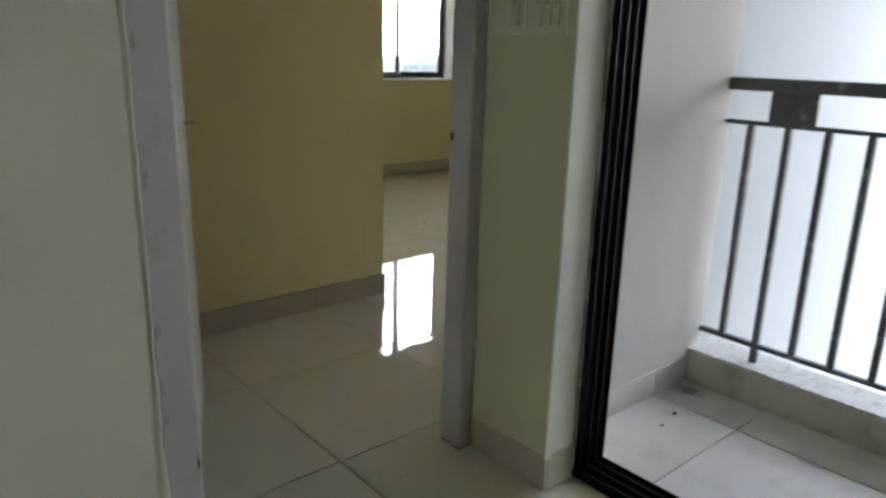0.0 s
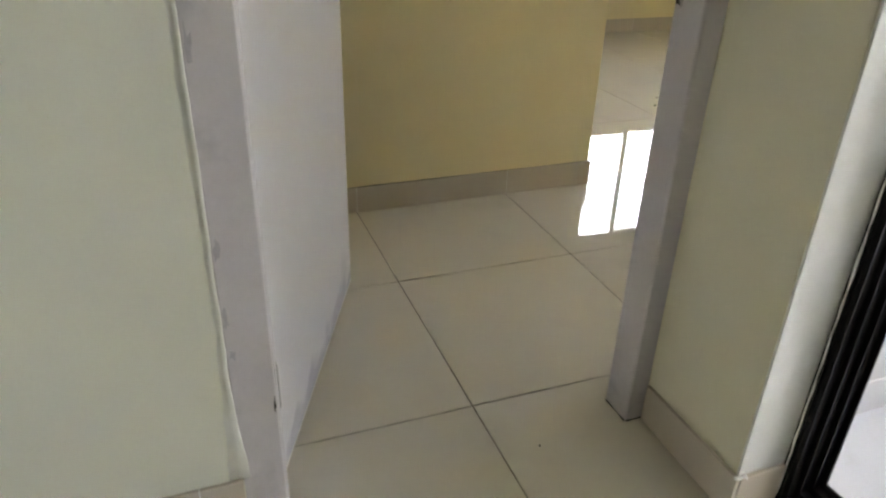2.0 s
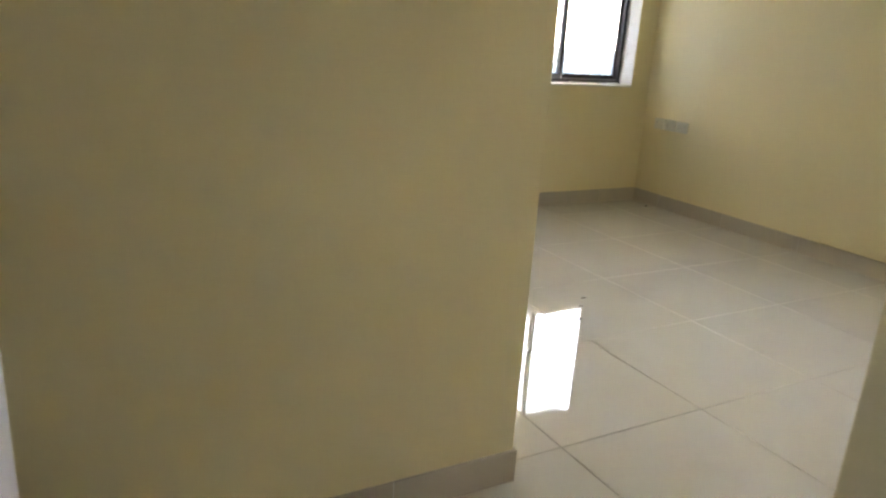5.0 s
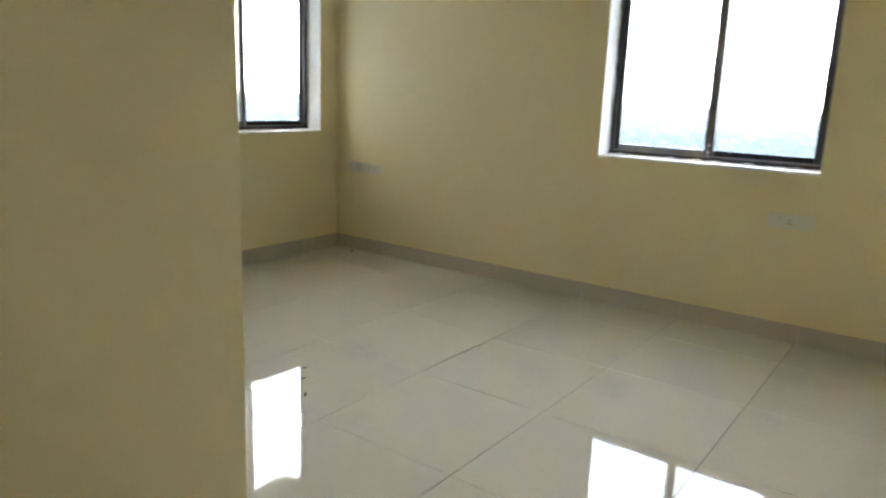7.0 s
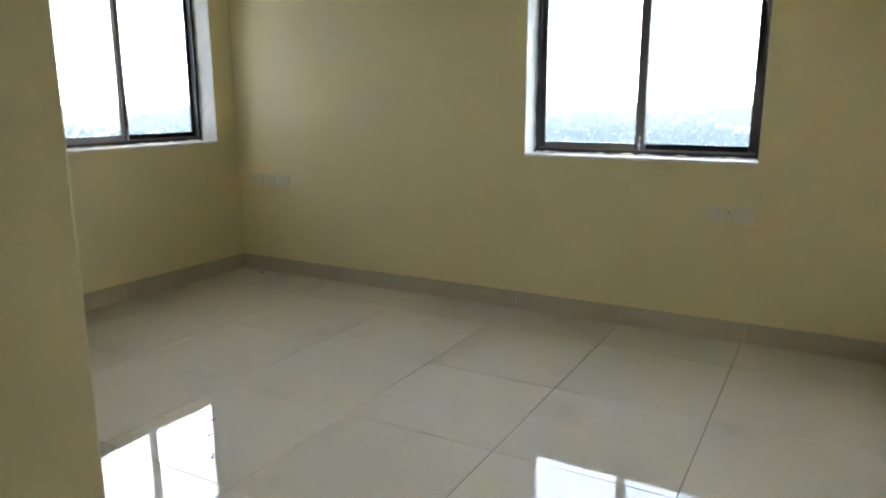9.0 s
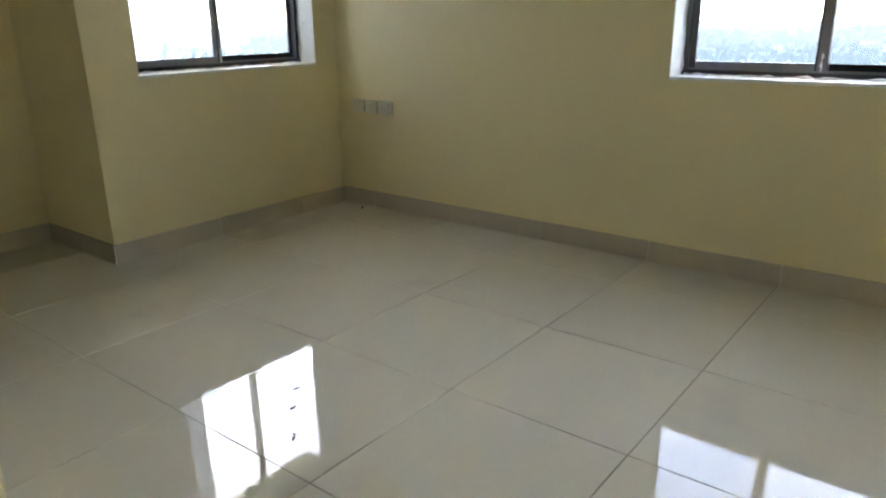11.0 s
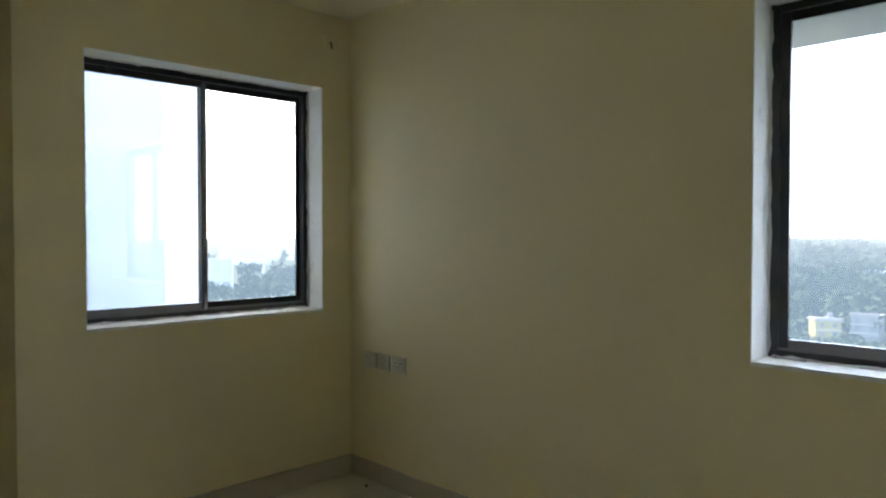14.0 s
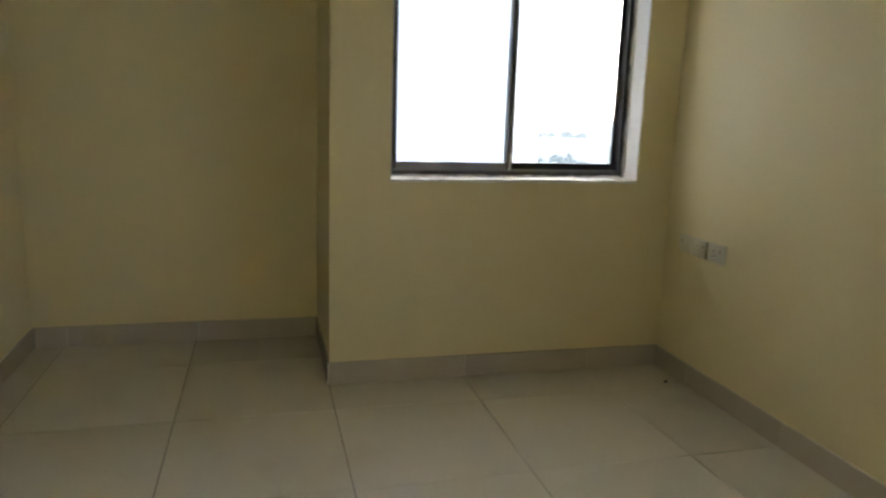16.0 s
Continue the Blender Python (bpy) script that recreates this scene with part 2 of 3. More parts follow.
M_CHIP = material("pale_paint_drip", (0.72, 0.72, 0.70), 0.7)
M_GLASS = glass_material()


# ---------------------------------------------------------------- mesh helpers
def mesh_from(bm, name):
    me = bpy.data.meshes.new(name)
    bm.normal_update()
    bm.to_mesh(me)
    bm.free()
    return me


def add_box(bm, x0, x1, y0, y1, z0, z1):
    v = [bm.verts.new((x, y, z)) for z in (z0, z1) for y in (y0, y1) for x in (x0, x1)]
    for f in ((0, 2, 3, 1), (4, 5, 7, 6), (0, 1, 5, 4), (2, 6, 7, 3), (1, 3, 7, 5), (0, 4, 6, 2)):
        bm.faces.new([v[i] for i in f])
    return bm


def boxes(*dims, bevel=0.0, segments=2):
    bm = bmesh.new()
    for d in dims:
        add_box(bm, *d)
    if bevel:
        bmesh.ops.bevel(bm, geom=bm.edges[:], offset=bevel, segments=segments, profile=0.5, affect="EDGES")
    return bm


def tube(p, q, r, sides=12):
    bm = bmesh.new()
    p, q = Vector(p), Vector(q)
    m = Matrix.Translation((p + q) / 2) @ (q - p).to_track_quat("Z", "Y").to_matrix().to_4x4()
    bmesh.ops.create_cone(bm, cap_ends=True, segments=sides, radius1=r, radius2=r, depth=(q - p).length, matrix=m)
    return bm


def part(name, bm, mat, parent=None, label=""):
    ob = new(name, mesh_from(bm, name))
    ob.data.materials.append(mat)
    if parent is not None:
        ob.parent = parent
        ob.matrix_parent_inverse = parent.matrix_world.inverted()
    if label:
        ob["label"] = label
    return ob


def thing(name, label, category, group="", kind="", at=(0, 0, 0)):
    e = new(name)
    e.matrix_world = Matrix.Translation(at)
    e.empty_display_size = 0.1
    bpy.context.view_layer.update()
    return tagged(e, label, category, group, kind)


def structure(name, bm, mat, label, category):
    return tagged(part(name, bm, mat), label, category, kind="structure")


def join_mesh(bm, other):
    me = bpy.data.meshes.new("tmp")
    other.to_mesh(me)
    other.free()
    bm.from_mesh(me)
    bpy.data.meshes.remove(me)
    return bm


# ---------------------------------------------------------------- plan (metres)
CEIL = 2.40
N0, N1 = -0.157, -0.010        # wall between hall and bedroom
DL, DR = -0.451, 0.314         # clear door opening
FL, FR = -0.534, 0.362         # outside of the door frame
PY = -0.455                    # end of the short return wall
BATH = (0.962, 1.124)          # corner of the bathroom block
ALC_X, ALC_Y = 1.068, 4.552    # alcove
COL_X, WIN_Y = 2.402, 3.868    # projecting window wall
EAST = 3.966
BALC_Y = -0.300                # face of the balcony's end wall
W1 = (2.652, 3.790, 0.881, 2.022)   # window in the north wall: x0 x1 z0 z1
W2 = (0.598, 1.760, 0.864, 2.022)   # window in the east wall: y0 y1 z0 z1
WT = 0.230                     # outer wall thickness
HX0, HY0 = -3.4, -4.2          # far corner of the hall
DOOR_H = 2.06
MIDW = -0.085                  # where hall paint ends and bedroom paint begins inside the doorway
BALC_END = 1.418               # outer corner of the balcony's end wall
BALC_S = -2.35                 # south limit of the balcony, at an unseen wall added to block sky light

# walls
structure("wall_hall_north", boxes((HX0, FL, N0, MIDW, 0, CEIL), (FL, FR, N0, MIDW, DOOR_H + 0.07, CEIL)),
          M_MINT, "pale green-cream painted wall beside the bedroom door", "wall")
structure("wall_passage_south", boxes((-0.75, FL, MIDW, N1, 0, CEIL), (FL, FR, MIDW, N1, DOOR_H + 0.07, CEIL)), M_CREAM, "cream yellow painted wall behind the door", "wall")
structure("wall_return", boxes((FR, 0.60, PY + 0.006, MIDW, 0, CEIL)), M_RETURN, "short cream painted return wall between door and balcony", "wall")
# end face skinned in a whiter tone that imitates cool light from the balcony
structure("wall_return_end", boxes((FR, 0.60, PY, PY + 0.006, 0, CEIL), bevel=0.002), M_LIP_AND_LIT_END, "end of the return wall, balcony light put into its paler colour", "wall")
structure("wall_south", boxes((FR + 0.014, 0.60, MIDW, N1, 0, CEIL), (0.60, EAST + WT, BALC_Y + 0.10, N1, 0, CEIL)), M_CREAM, "cream yellow painted bedroom wall", "wall")
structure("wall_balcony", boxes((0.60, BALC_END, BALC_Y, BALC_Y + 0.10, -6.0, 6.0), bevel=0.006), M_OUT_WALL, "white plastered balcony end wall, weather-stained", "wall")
structure("wall_facade", boxes((BALC_END, EAST + WT, BALC_Y + 0.075, BALC_Y + 0.10, -6.0, 6.0)), M_FACADE, "outside wall beyond the balcony, open-sky light put into its colour", "wall")
structure("wall_bathroom_front", boxes((-0.75, BATH[0], BATH[1], BATH[1] + 0.12, 0, CEIL), bevel=0.004),
          M_CREAM, "cream yellow painted wall facing the door", "wall")
structure("wall_bathroom_side", boxes((BATH[0] - 0.12, BATH[0], BATH[1] + 0.12, 2.60, 0, CEIL)), M_CREAM, "cream yellow painted passage wall", "wall")
structure("wall_alcove_side", boxes((BATH[0] - 0.12, ALC_X, 2.60, ALC_Y, 0, CEIL)), M_CREAM, "cream yellow painted alcove wall", "wall")
structure("wall_bathroom_west", boxes((-0.87, -0.75, BATH[1] + 0.12, ALC_Y + 0.2, 0, CEIL), (-0.75, BATH[0] - 0.12, ALC_Y, ALC_Y + 0.2, 0, CEIL)), M_CREAM, "plain closing wall of the bathroom block", "wall")
structure("wall_alcove_back", boxes((BATH[0] - 0.12, COL_X, ALC_Y, ALC_Y + 0.2, 0, CEIL)), M_CREAM, "cream yellow painted alcove back wall", "wall")
structure("wall_passage_end", boxes((-0.75, FL - 0.09, N1, BATH[1], 0, CEIL)), M_CREAM, "cream yellow painted wall behind the door", "wall")


def wall_with_window(along_x, a0, a1, face, thick, win):
    """A wall whose inner face lies at face; win = a0 a1 z0 z1 is cut through it."""
    w0, w1, z0, z1 = win
    out = []
    for u0, u1, c0, c1 in ((a0, w0, 0, CEIL), (w1, a1, 0, CEIL), (w0, w1, 0, z0), (w0, w1, z1, CEIL)):
        out.append((u0, u1, face, face + thick, c0, c1) if along_x else (face, face + thick, u0, u1, c0, c1))
    return boxes(*out)


structure("wall_north", wall_with_window(True, COL_X, EAST, WIN_Y, WT, W1), M_CREAM, "cream yellow painted window wall standing forward of the alcove", "wall")
structure("wall_north_return", boxes((COL_X, COL_X + 0.2, WIN_Y + WT, ALC_Y, 0, CEIL)), M_CREAM, "cream yellow painted side of the window wall", "wall")
structure("wall_east", wall_with_window(False, N1, WIN_Y + WT, EAST, WT, W2), M_CREAM, "cream yellow painted wall with a wide window", "wall")
structure("wall_hall_west", boxes((HX0 - 0.15, HX0, HY0, N1, 0, CEIL)), M_MINT, "plain pale hall wall", "wall")
structure("wall_hall_south", boxes((HX0 - 0.15, 0.60, HY0 - 0.15, HY0, 0, CEIL)), M_MINT, "plain pale hall wall", "wall")
structure("wall_hall_east", boxes((0.47, 0.60, HY0, -1.90, 0, CEIL), (0.47, 0.60, -1.90, PY, 2.14, CEIL)), M_MINT, "plain pale hall wall over the balcony door", "wall")
structure("ceiling", boxes((HX0 - 0.15, EAST + WT, HY0 - 0.15, ALC_Y + 0.2, CEIL, CEIL + 0.15)), M_CEILING, "plain cream painted ceiling", "ceiling")
structure("ceiling_balcony", boxes((0.60, 1.52, BALC_S, BALC_Y, CEIL - 0.06, CEIL - 0.003)), M_OUT_WALL, "plastered balcony soffit", "ceiling")
structure("floor_slab", boxes((HX0 - 0.15, 0.60, HY0 - 0.15, N1, -0.20, -0.0025), (-0.87, EAST, N1, ALC_Y, -0.20, -0.0025)), M_GROUT, "dark dirty grout bed under the tiles", "floor")
structure("floor_slab_balcony", boxes((0.575, 1.50, BALC_S, BALC_Y, -0.24, -0.024)), M_GROUT, "grout bed under the balcony tiles", "floor")


# ---------------------------------------------------------------- windows
def wavy_bead(p, q, r, seed):
    """A lumpy trail of cement along a frame."""
    rnd = random.Random(seed)
    p, q = Vector(p), Vector(q)
    n = max(6, int((q - p).length / 0.03))
    d = (q - p).normalized()
    a = d.orthogonal().normalized()
    b = d.cross(a)
    bm = bmesh.new()
    rings = []
    for i in range(n + 1):
        c = p + (q - p) * i / n
        rr = r * rnd.uniform(0.35, 1.5)
        off = a * rnd.uniform(-0.4, 0.4) * r + b * rnd.uniform(-0.4, 0.4) * r
        rings.append([bm.verts.new(c + off + (a * math.cos(k * math.tau / 7) + b * math.sin(k * math.tau / 7)) * rr * rnd.uniform(0.8, 1.2)) for k in range(7)])
    for s, t in zip(rings, rings[1:]):
        for k in range(7):
            bm.faces.new((s[k], s[(k + 1) % 7], t[(k + 1) % 7], t[k]))
    bm.faces.new(rings[0][::-1])
    bm.faces.new(rings[-1])
    for f in bm.faces:
        f.smooth = True
    return bm


def sliding_window(name, width, height, m, label, seed, middle, left_stile, right_stile, meet, has_latch):
    """Two-track aluminium sliding window; local x along the wall, y outwards, z up, origin at the opening's lower inner corner."""
    win = thing(name, label, "window", kind="structure")
    F, y0, y1 = 0.032, 0.130, 0.200

    def put(nm, bm, mat, parent=win, lab=""):
        return part(nm, bm, mat, parent, lab)

    # lining of the opening, 3 mm proud of the wall's cut
    put("reveal", boxes((0, 0.003, 0.002, y1, 0, height), (width - 0.003, width, 0.002, y1, 0, height),
                        (0.003, width - 0.003, 0.002, y1, height - 0.003, height)), M_REVEAL)
    sill = boxes((0.003, width - 0.003, -0.006, y1, -0.004, 0.009))
    bmesh.ops.subdivide_edges(sill, edges=[e for e in sill.edges if e.calc_length() > 0.5], cuts=24)
    rnd = random.Random(seed)
    for v in sill.verts:
        v.co.z += rnd.uniform(-0.0012, 0.0012)
        if v.co.y < 0:
            v.co.y += rnd.uniform(-0.003, 0.003)
    put("window_sill", sill, M_REVEAL, lab="white plaster sill with a rough edge")
    outer = put("window_frame", boxes((0.003, F, y0, y1, 0.009, height - 0.003), (width - F, width - 0.003, y0, y1, 0.009, height - 0.003),
                                      (F, width - F, y0, y1, 0.009, 0.009 + F * 0.75), (F, width - F, y0, y1, height - F, height - 0.003), bevel=0.002),
                M_BROWN_ALU, lab="dark brown aluminium outer frame")
    for k in range(3):
        part("track", boxes((F, width - F, y0 + 0.006 + 0.026 * k, y0 + 0.009 + 0.026 * k, 0.009 + F * 0.75, 0.009 + F * 0.75 + 0.008)), M_GREY_ALU, outer)
    mid = width * middle
    z0, z1 = 0.009 + F * 0.75 + 0.003, height - F - 0.001
    for a, b, ya, yb, railmat, ls, rs, front in ((F, mid + meet / 2, y0 + 0.012, y0 + 0.030, M_GREY_ALU, left_stile, meet, True),
                                                 (mid - meet / 2, width - F, y0 + 0.038, y0 + 0.056, M_BLACK_ALU, meet, right_stile, False)):
        sash = put("sash", boxes((a + 0.0005, a + ls, ya, yb, z0, z1), (b - rs, b - 0.0005, ya, yb, z0, z1), bevel=0.0015), M_BROWN_ALU, lab="sliding sash with slim stiles")
        part("bottom_rail", boxes((a + ls + 0.0005, b - rs - 0.0005, ya + 0.001, yb - 0.001, z0, z0 + 0.034), bevel=0.0015), railmat, sash)
        part("top_rail", boxes((a + ls + 0.0005, b - rs - 0.0005, ya + 0.001, yb - 0.001, z1 - 0.03, z1), bevel=0.0015), M_BROWN_ALU, sash)
        pane = part("pane", boxes((a + ls - 0.002, b - rs + 0.002, (ya + yb) / 2 - 0.002, (ya + yb) / 2 + 0.002, z0 + 0.03, z1 - 0.026)), M_GLASS, sash)
        pane.visible_shadow = False
        if front:
            part("interlock", boxes((b - rs * 0.8, b - 0.004, ya - 0.0035, ya - 0.0003, z0 + 0.004, z1 - 0.004), bevel=0.001), M_GREY_ALU, sash, "worn grey interlock strip")
            part("putty_drip", wavy_bead((b - rs * 0.5, ya - 0.004, z0 + 0.002), (b - rs * 0.45, ya - 0.004, z0 + 0.075), 0.004, seed + 9), M_PUTTY, sash)
    if has_latch:
        latch = put("latch", boxes((0.012, 0.034, y0 - 0.030, y0 + 0.004, 0.479, 0.656), bevel=0.004), M_BLACK_ALU, lab="black sash pull")
        part("latch_button", boxes((0.018, 0.028, y0 - 0.034, y0 - 0.029, 0.540, 0.590), bevel=0.002), M_BLACK_ALU, latch)
    put("cement_bead", wavy_bead((0.006, y0 - 0.002, 0.02), (0.006, y0 - 0.002, height - 0.02), 0.005, seed + 1), M_PUTTY)
    put("cement_bead", wavy_bead((width - 0.006, y0 - 0.002, 0.02), (width - 0.006, y0 - 0.002, height - 0.02), 0.006, seed + 2), M_PUTTY)
    put("cement_bead", wavy_bead((0.02, y0 - 0.004, 0.010), (width - 0.02, y0 - 0.004, 0.010), 0.006, seed + 3), M_PUTTY)
    put("cement_bead", wavy_bead((0.02, y0 - 0.002, height - 0.005), (width - 0.02, y0 - 0.002, height - 0.005), 0.004, seed + 4), M_PUTTY)
    rnd = random.Random(seed + 5)
    x = 0.03
    while x < width - 0.1:
        run = rnd.uniform(0.05, 0.2)
        put("mortar_crust", wavy_bead((x, y0 - rnd.uniform(0.008, 0.016), 0.011), (min(x + run, width - 0.02), y0 - rnd.uniform(0.008, 0.016), 0.011), 0.0035, seed + int(x * 1000)), M_SCUFF,
            lab="grey mortar crust on the sill")
        x += run + rnd.uniform(0.04, 0.16)
    win.matrix_world = m
    return win


sliding_window("window_1", W1[1] - W1[0], W1[3] - W1[2], pose(W1[0], WIN_Y, W1[2]), "closed dark aluminium sliding window in a white plaster reveal", 11, 0.501, 0.018, 0.018, 0.030, True)
sliding_window("window_2", W2[1] - W2[0], W2[3] - W2[2], pose(EAST, W2[1], W2[2], 0, 0, -90), "closed dark aluminium sliding window over the city", 31, 0.497, 0.030, 0.034, 0.050, False)
# slab shares the wing's plaster, so its bluish shade is in the colour too
structure("sunshade", boxes((EAST + WT, 4.72, 0.20, 2.15, 2.018, 2.100)), M_WING, "concrete sunshade slab over the window, shade put into its bluish grey", "sunshade")


# ---------------------------------------------------------------- bedroom door
def jamb_profile(points, z0, z1):
    """An upright of constant plan outline (counter-clockwise points), its long edges slightly eased."""
    bm = bmesh.new()
    lo = [bm.verts.new((x, y, z0)) for x, y in points]
    hi = [bm.verts.new((x, y, z1)) for x, y in points]
    bm.faces.new(lo[::-1])
    bm.faces.new(hi)
    n = len(points)
    for i in range(n):
        bm.faces.new((lo[i], lo[(i + 1) % n], hi[(i + 1) % n], hi[i]))
    bmesh.ops.bevel(bm, geom=bm.edges[:], offset=0.0015, segments=2, profile=0.5, affect="EDGES")
    return bm


def plaster_lip(z0, z1, x, face, seed):
    """Wall paint and plaster dragged unevenly over the edge of the frame; it spreads near the foot."""
    rnd = random.Random(seed)
    bm = bmesh.new()
    rings = []
    n = 56
    drift = 0.0
    for i in range(n + 1):
        z = z0 + (z1 - z0) * i / n
        drift = 0.75 * drift + rnd.uniform(-0.0022, 0.0022)
        foot = max(0.0, 1 - (z - z0) / 0.30)
        xr = x + drift + 0.011 * foot * foot
        xl = x - 0.016 - rnd.uniform(0.0, 0.004) - 0.012 * foot
        t = 0.0008 + 0.0015 * foot + rnd.uniform(0.0, 0.0008)
        rings.append([bm.verts.new(p) for p in ((xl, face + 0.0005, z), (xl + 0.008, face - 0.5 * t, z), ((xl + xr) / 2, face - t - 0.001, z),
                                                (xr - 0.003, face - t - 0.0035, z), (xr, face - 0.0035, z), (xr - 0.001, face + 0.0005, z))])
    for p, q in zip(rings, rings[1:]):
        for k in range(5):
            bm.faces.new((p[k], p[k + 1], q[k + 1], q[k]))
    bm.faces.new(rings[0][::-1])
    bm.faces.new(rings[-1])
    for f in bm.faces:
        f.smooth = len(f.verts) == 4
    return bm


def scuff(x, y, z, w, h, seed):
    """A thin ragged patch of knocked-off paint on the frame's front."""
    rnd = random.Random(seed)
    bm = bmesh.new()
    n = 14
    ring = []
    for i in range(n):
        a = i * math.tau / n
        k = rnd.uniform(0.3, 1.1)
        ring.append((x + 0.5 * w * k * math.cos(a), z + 0.5 * h * k * math.sin(a)))
    front = [bm.verts.new((px, y - 0.0008, pz)) for px, pz in ring]
    back = [bm.verts.new((px, y + 0.001, pz)) for px, pz in ring]
    bm.faces.new(front)
    for i in range(n):
        bm.faces.new((front[i], back[i], back[(i + 1) % n], front[(i + 1) % n]))
    bmesh.ops.recalc_face_normals(bm, faces=bm.faces[:])
    return bm


def door_frame():
    fr = thing("door_frame_1", "grey-white primed door frame with scuffs and paint smears", "door frame", kind="structure")
    y0, y1 = N0 - 0.004, -0.080
    top = DOOR_H + 0.07
    # the hinge jamb has a chamfer towards the opening
    left = part("jamb", jamb_profile(((FL, y0), (DL - 0.010, y0), (DL - 0.003, y0 + 0.008), (DL, y1), (FL, y1)), 0.0, top), M_FRAME, fr)
    right = part("jamb", jamb_profile(((DR, y0 + 0.004), (DR + 0.004, y0), (FR, y0), (FR, y1), (DR, y1)), 0.0, top), M_FRAME, fr)
    part("head", boxes((DL, DR, y0, y1, DOOR_H, top), bevel=0.003), M_FRAME, fr)
    # paler line along the chamfer
    part("edge_wear", wavy_bead((DL - 0.0065, y0 + 0.0046, 0.16), (DL - 0.0065, y0 + 0.0046, 2.0), 0.0014, 73), M_LEAF, left, "whiter edge of the jamb")
    part("plaster_lip", plaster_lip(0.102, 2.12, FL + 0.002, y0 + 0.004, 71), M_LIP_AND_LIT_END, left, "uneven pale plaster lapping the frame")
    for x, z, w, h, k in ((FL + 0.009, 0.585, 0.016, 0.050, 1), (FL + 0.007, 0.455, 0.012, 0.050, 2), (FL + 0.010, 0.385, 0.013, 0.034, 3), (FL + 0.008, 0.90, 0.014, 0.070, 4),
                          (FL + 0.010, 1.15, 0.012, 0.050, 5)):
        part("scuff", scuff(x, y0, z, w, h, 80 + k), M_SCUFF, left, "dark grey scuff in the primer")
    part("scuff", scuff(DL - 0.0125, y0, 0.262, 0.005, 0.055, 86), M_SLOT, left, "dark chip along the jamb's edge")
    part("putty_blob", wavy_bead((FL + 0.004, y0 - 0.002, 0.002), (FL + 0.003, y0 - 0.003, 0.020), 0.004, 74), M_PUTTY, left)
    # thin dark beads along the feet of both jambs
    part("dirt_line", wavy_bead((FL + 0.004, y0 - 0.001, 0.0015), (DL - 0.011, y0 - 0.001, 0.0015), 0.0022, 75), M_DARK_BITS, left)
    part("dirt_line", wavy_bead((DR + 0.002, y0 - 0.001, 0.002), (FR - 0.004, y0 - 0.001, 0.002), 0.0017, 76), M_DARK_BITS, right)
    part("dirt_line", wavy_bead((DR - 0.001, y0 + 0.002, 0.002), (DR - 0.001, y1 - 0.003, 0.002), 0.0017, 77), M_DARK_BITS, right)
    part("strike_hole", boxes((DR - 0.0008, DR + 0.001, -0.096, -0.082, 0.915, 0.935)), M_SLOT, right, "dark latch hole")
    part("strike_splinter", wavy_bead((DR - 0.002, -0.100, 0.912), (DR - 0.003, -0.099, 0.928), 0.0025, 72), M_STEEL, right)
    for z in (0.22, 0.964, 1.80):
        hinge = part("hinge", boxes((DL - 0.0012, DL + 0.0018, -0.126, -0.081, z, z + 0.10), bevel=0.0008), M_STEEL, left, "dull steel butt hinge")
        for dz in (0.015, 0.050, 0.085):
            part("screw", tube((DL + 0.0014, -0.108, z + dz), (DL + 0.0026, -0.108, z + dz), 0.0042, 10), M_SLOT, hinge)
    return fr


def door_leaf():
    hinge = Vector((-0.449, -0.077, 0.0))
    tip = Vector((-0.141, 0.631, 0.0))
    W = (tip - hinge).length
    ang = math.degrees(math.atan2(tip.y - hinge.y, tip.x - hinge.x))
    leaf = thing("door_1", "plain white flush door standing open into the bedroom", "door", kind="structure")
    body = boxes((0, W, 0.0, 0.034, 0.0168, DOOR_H - 0.004), bevel=0.002)
    # near-black strip painted in for the shade in the gap under the leaf
    part("raw_bottom", boxes((0.003, W - 0.003, 0.002, 0.032, 0.0075, 0.0180)), M_GAP_SHADE, leaf, "dark strip standing for the shade under the door")
    part("door_leaf", body, M_LEAF, leaf)
    # white strip paints the light caught on the leaf's lower edge
    part("bottom_lipping", boxes((0.002, W - 0.002, -0.0012, 0.0352, 0.0165, 0.0215), bevel=0.0005), M_PUTTY, leaf, "white strip standing for the lit lower edge")
    part("lock_face", boxes((W - 0.0005, W + 0.0012, 0.008, 0.026, 0.84, 1.02), bevel=0.0005), M_STEEL, leaf)
    # bare lock spindle, no handle fitted
    part("lock_spindle", boxes((W - 0.055, W - 0.047, -0.030, 0.062, 0.915, 0.923), bevel=0.001), M_STEEL, leaf, "bare steel spindle without a handle")
    part("lock_hole", tube((W - 0.051, -0.0008, 0.919), (W - 0.051, 0.0348, 0.919), 0.012), M_SLOT, leaf)
    part("latch_bolt", boxes((W + 0.001, W + 0.010, 0.011, 0.023, 0.903, 0.927), bevel=0.002), M_SLOT, leaf, "dark spring latch bolt")
    part("screw_hole", tube((0.17, -0.0008, 0.955), (0.17, 0.001, 0.955), 0.004, 8), M_SLOT, leaf)
    leaf.matrix_world = pose(hinge.x, hinge.y, 0, 0, 0, ang)
    return leaf


door_frame()
door_leaf()


# ---------------------------------------------------------------- balcony door frame
def sliding_door_frame():
    fr = thing("balcony_door_frame", "black aluminium three-track sliding door frame, open, dusty", "door frame", kind="structure")
    x0, x1, ya, yb = 0.474, 0.590, -1.90, PY
    left = part("jamb", boxes((x0, x1, yb - 0.016, yb, 0.0, 2.14), bevel=0.0015), M_BLACK_ALU, fr)
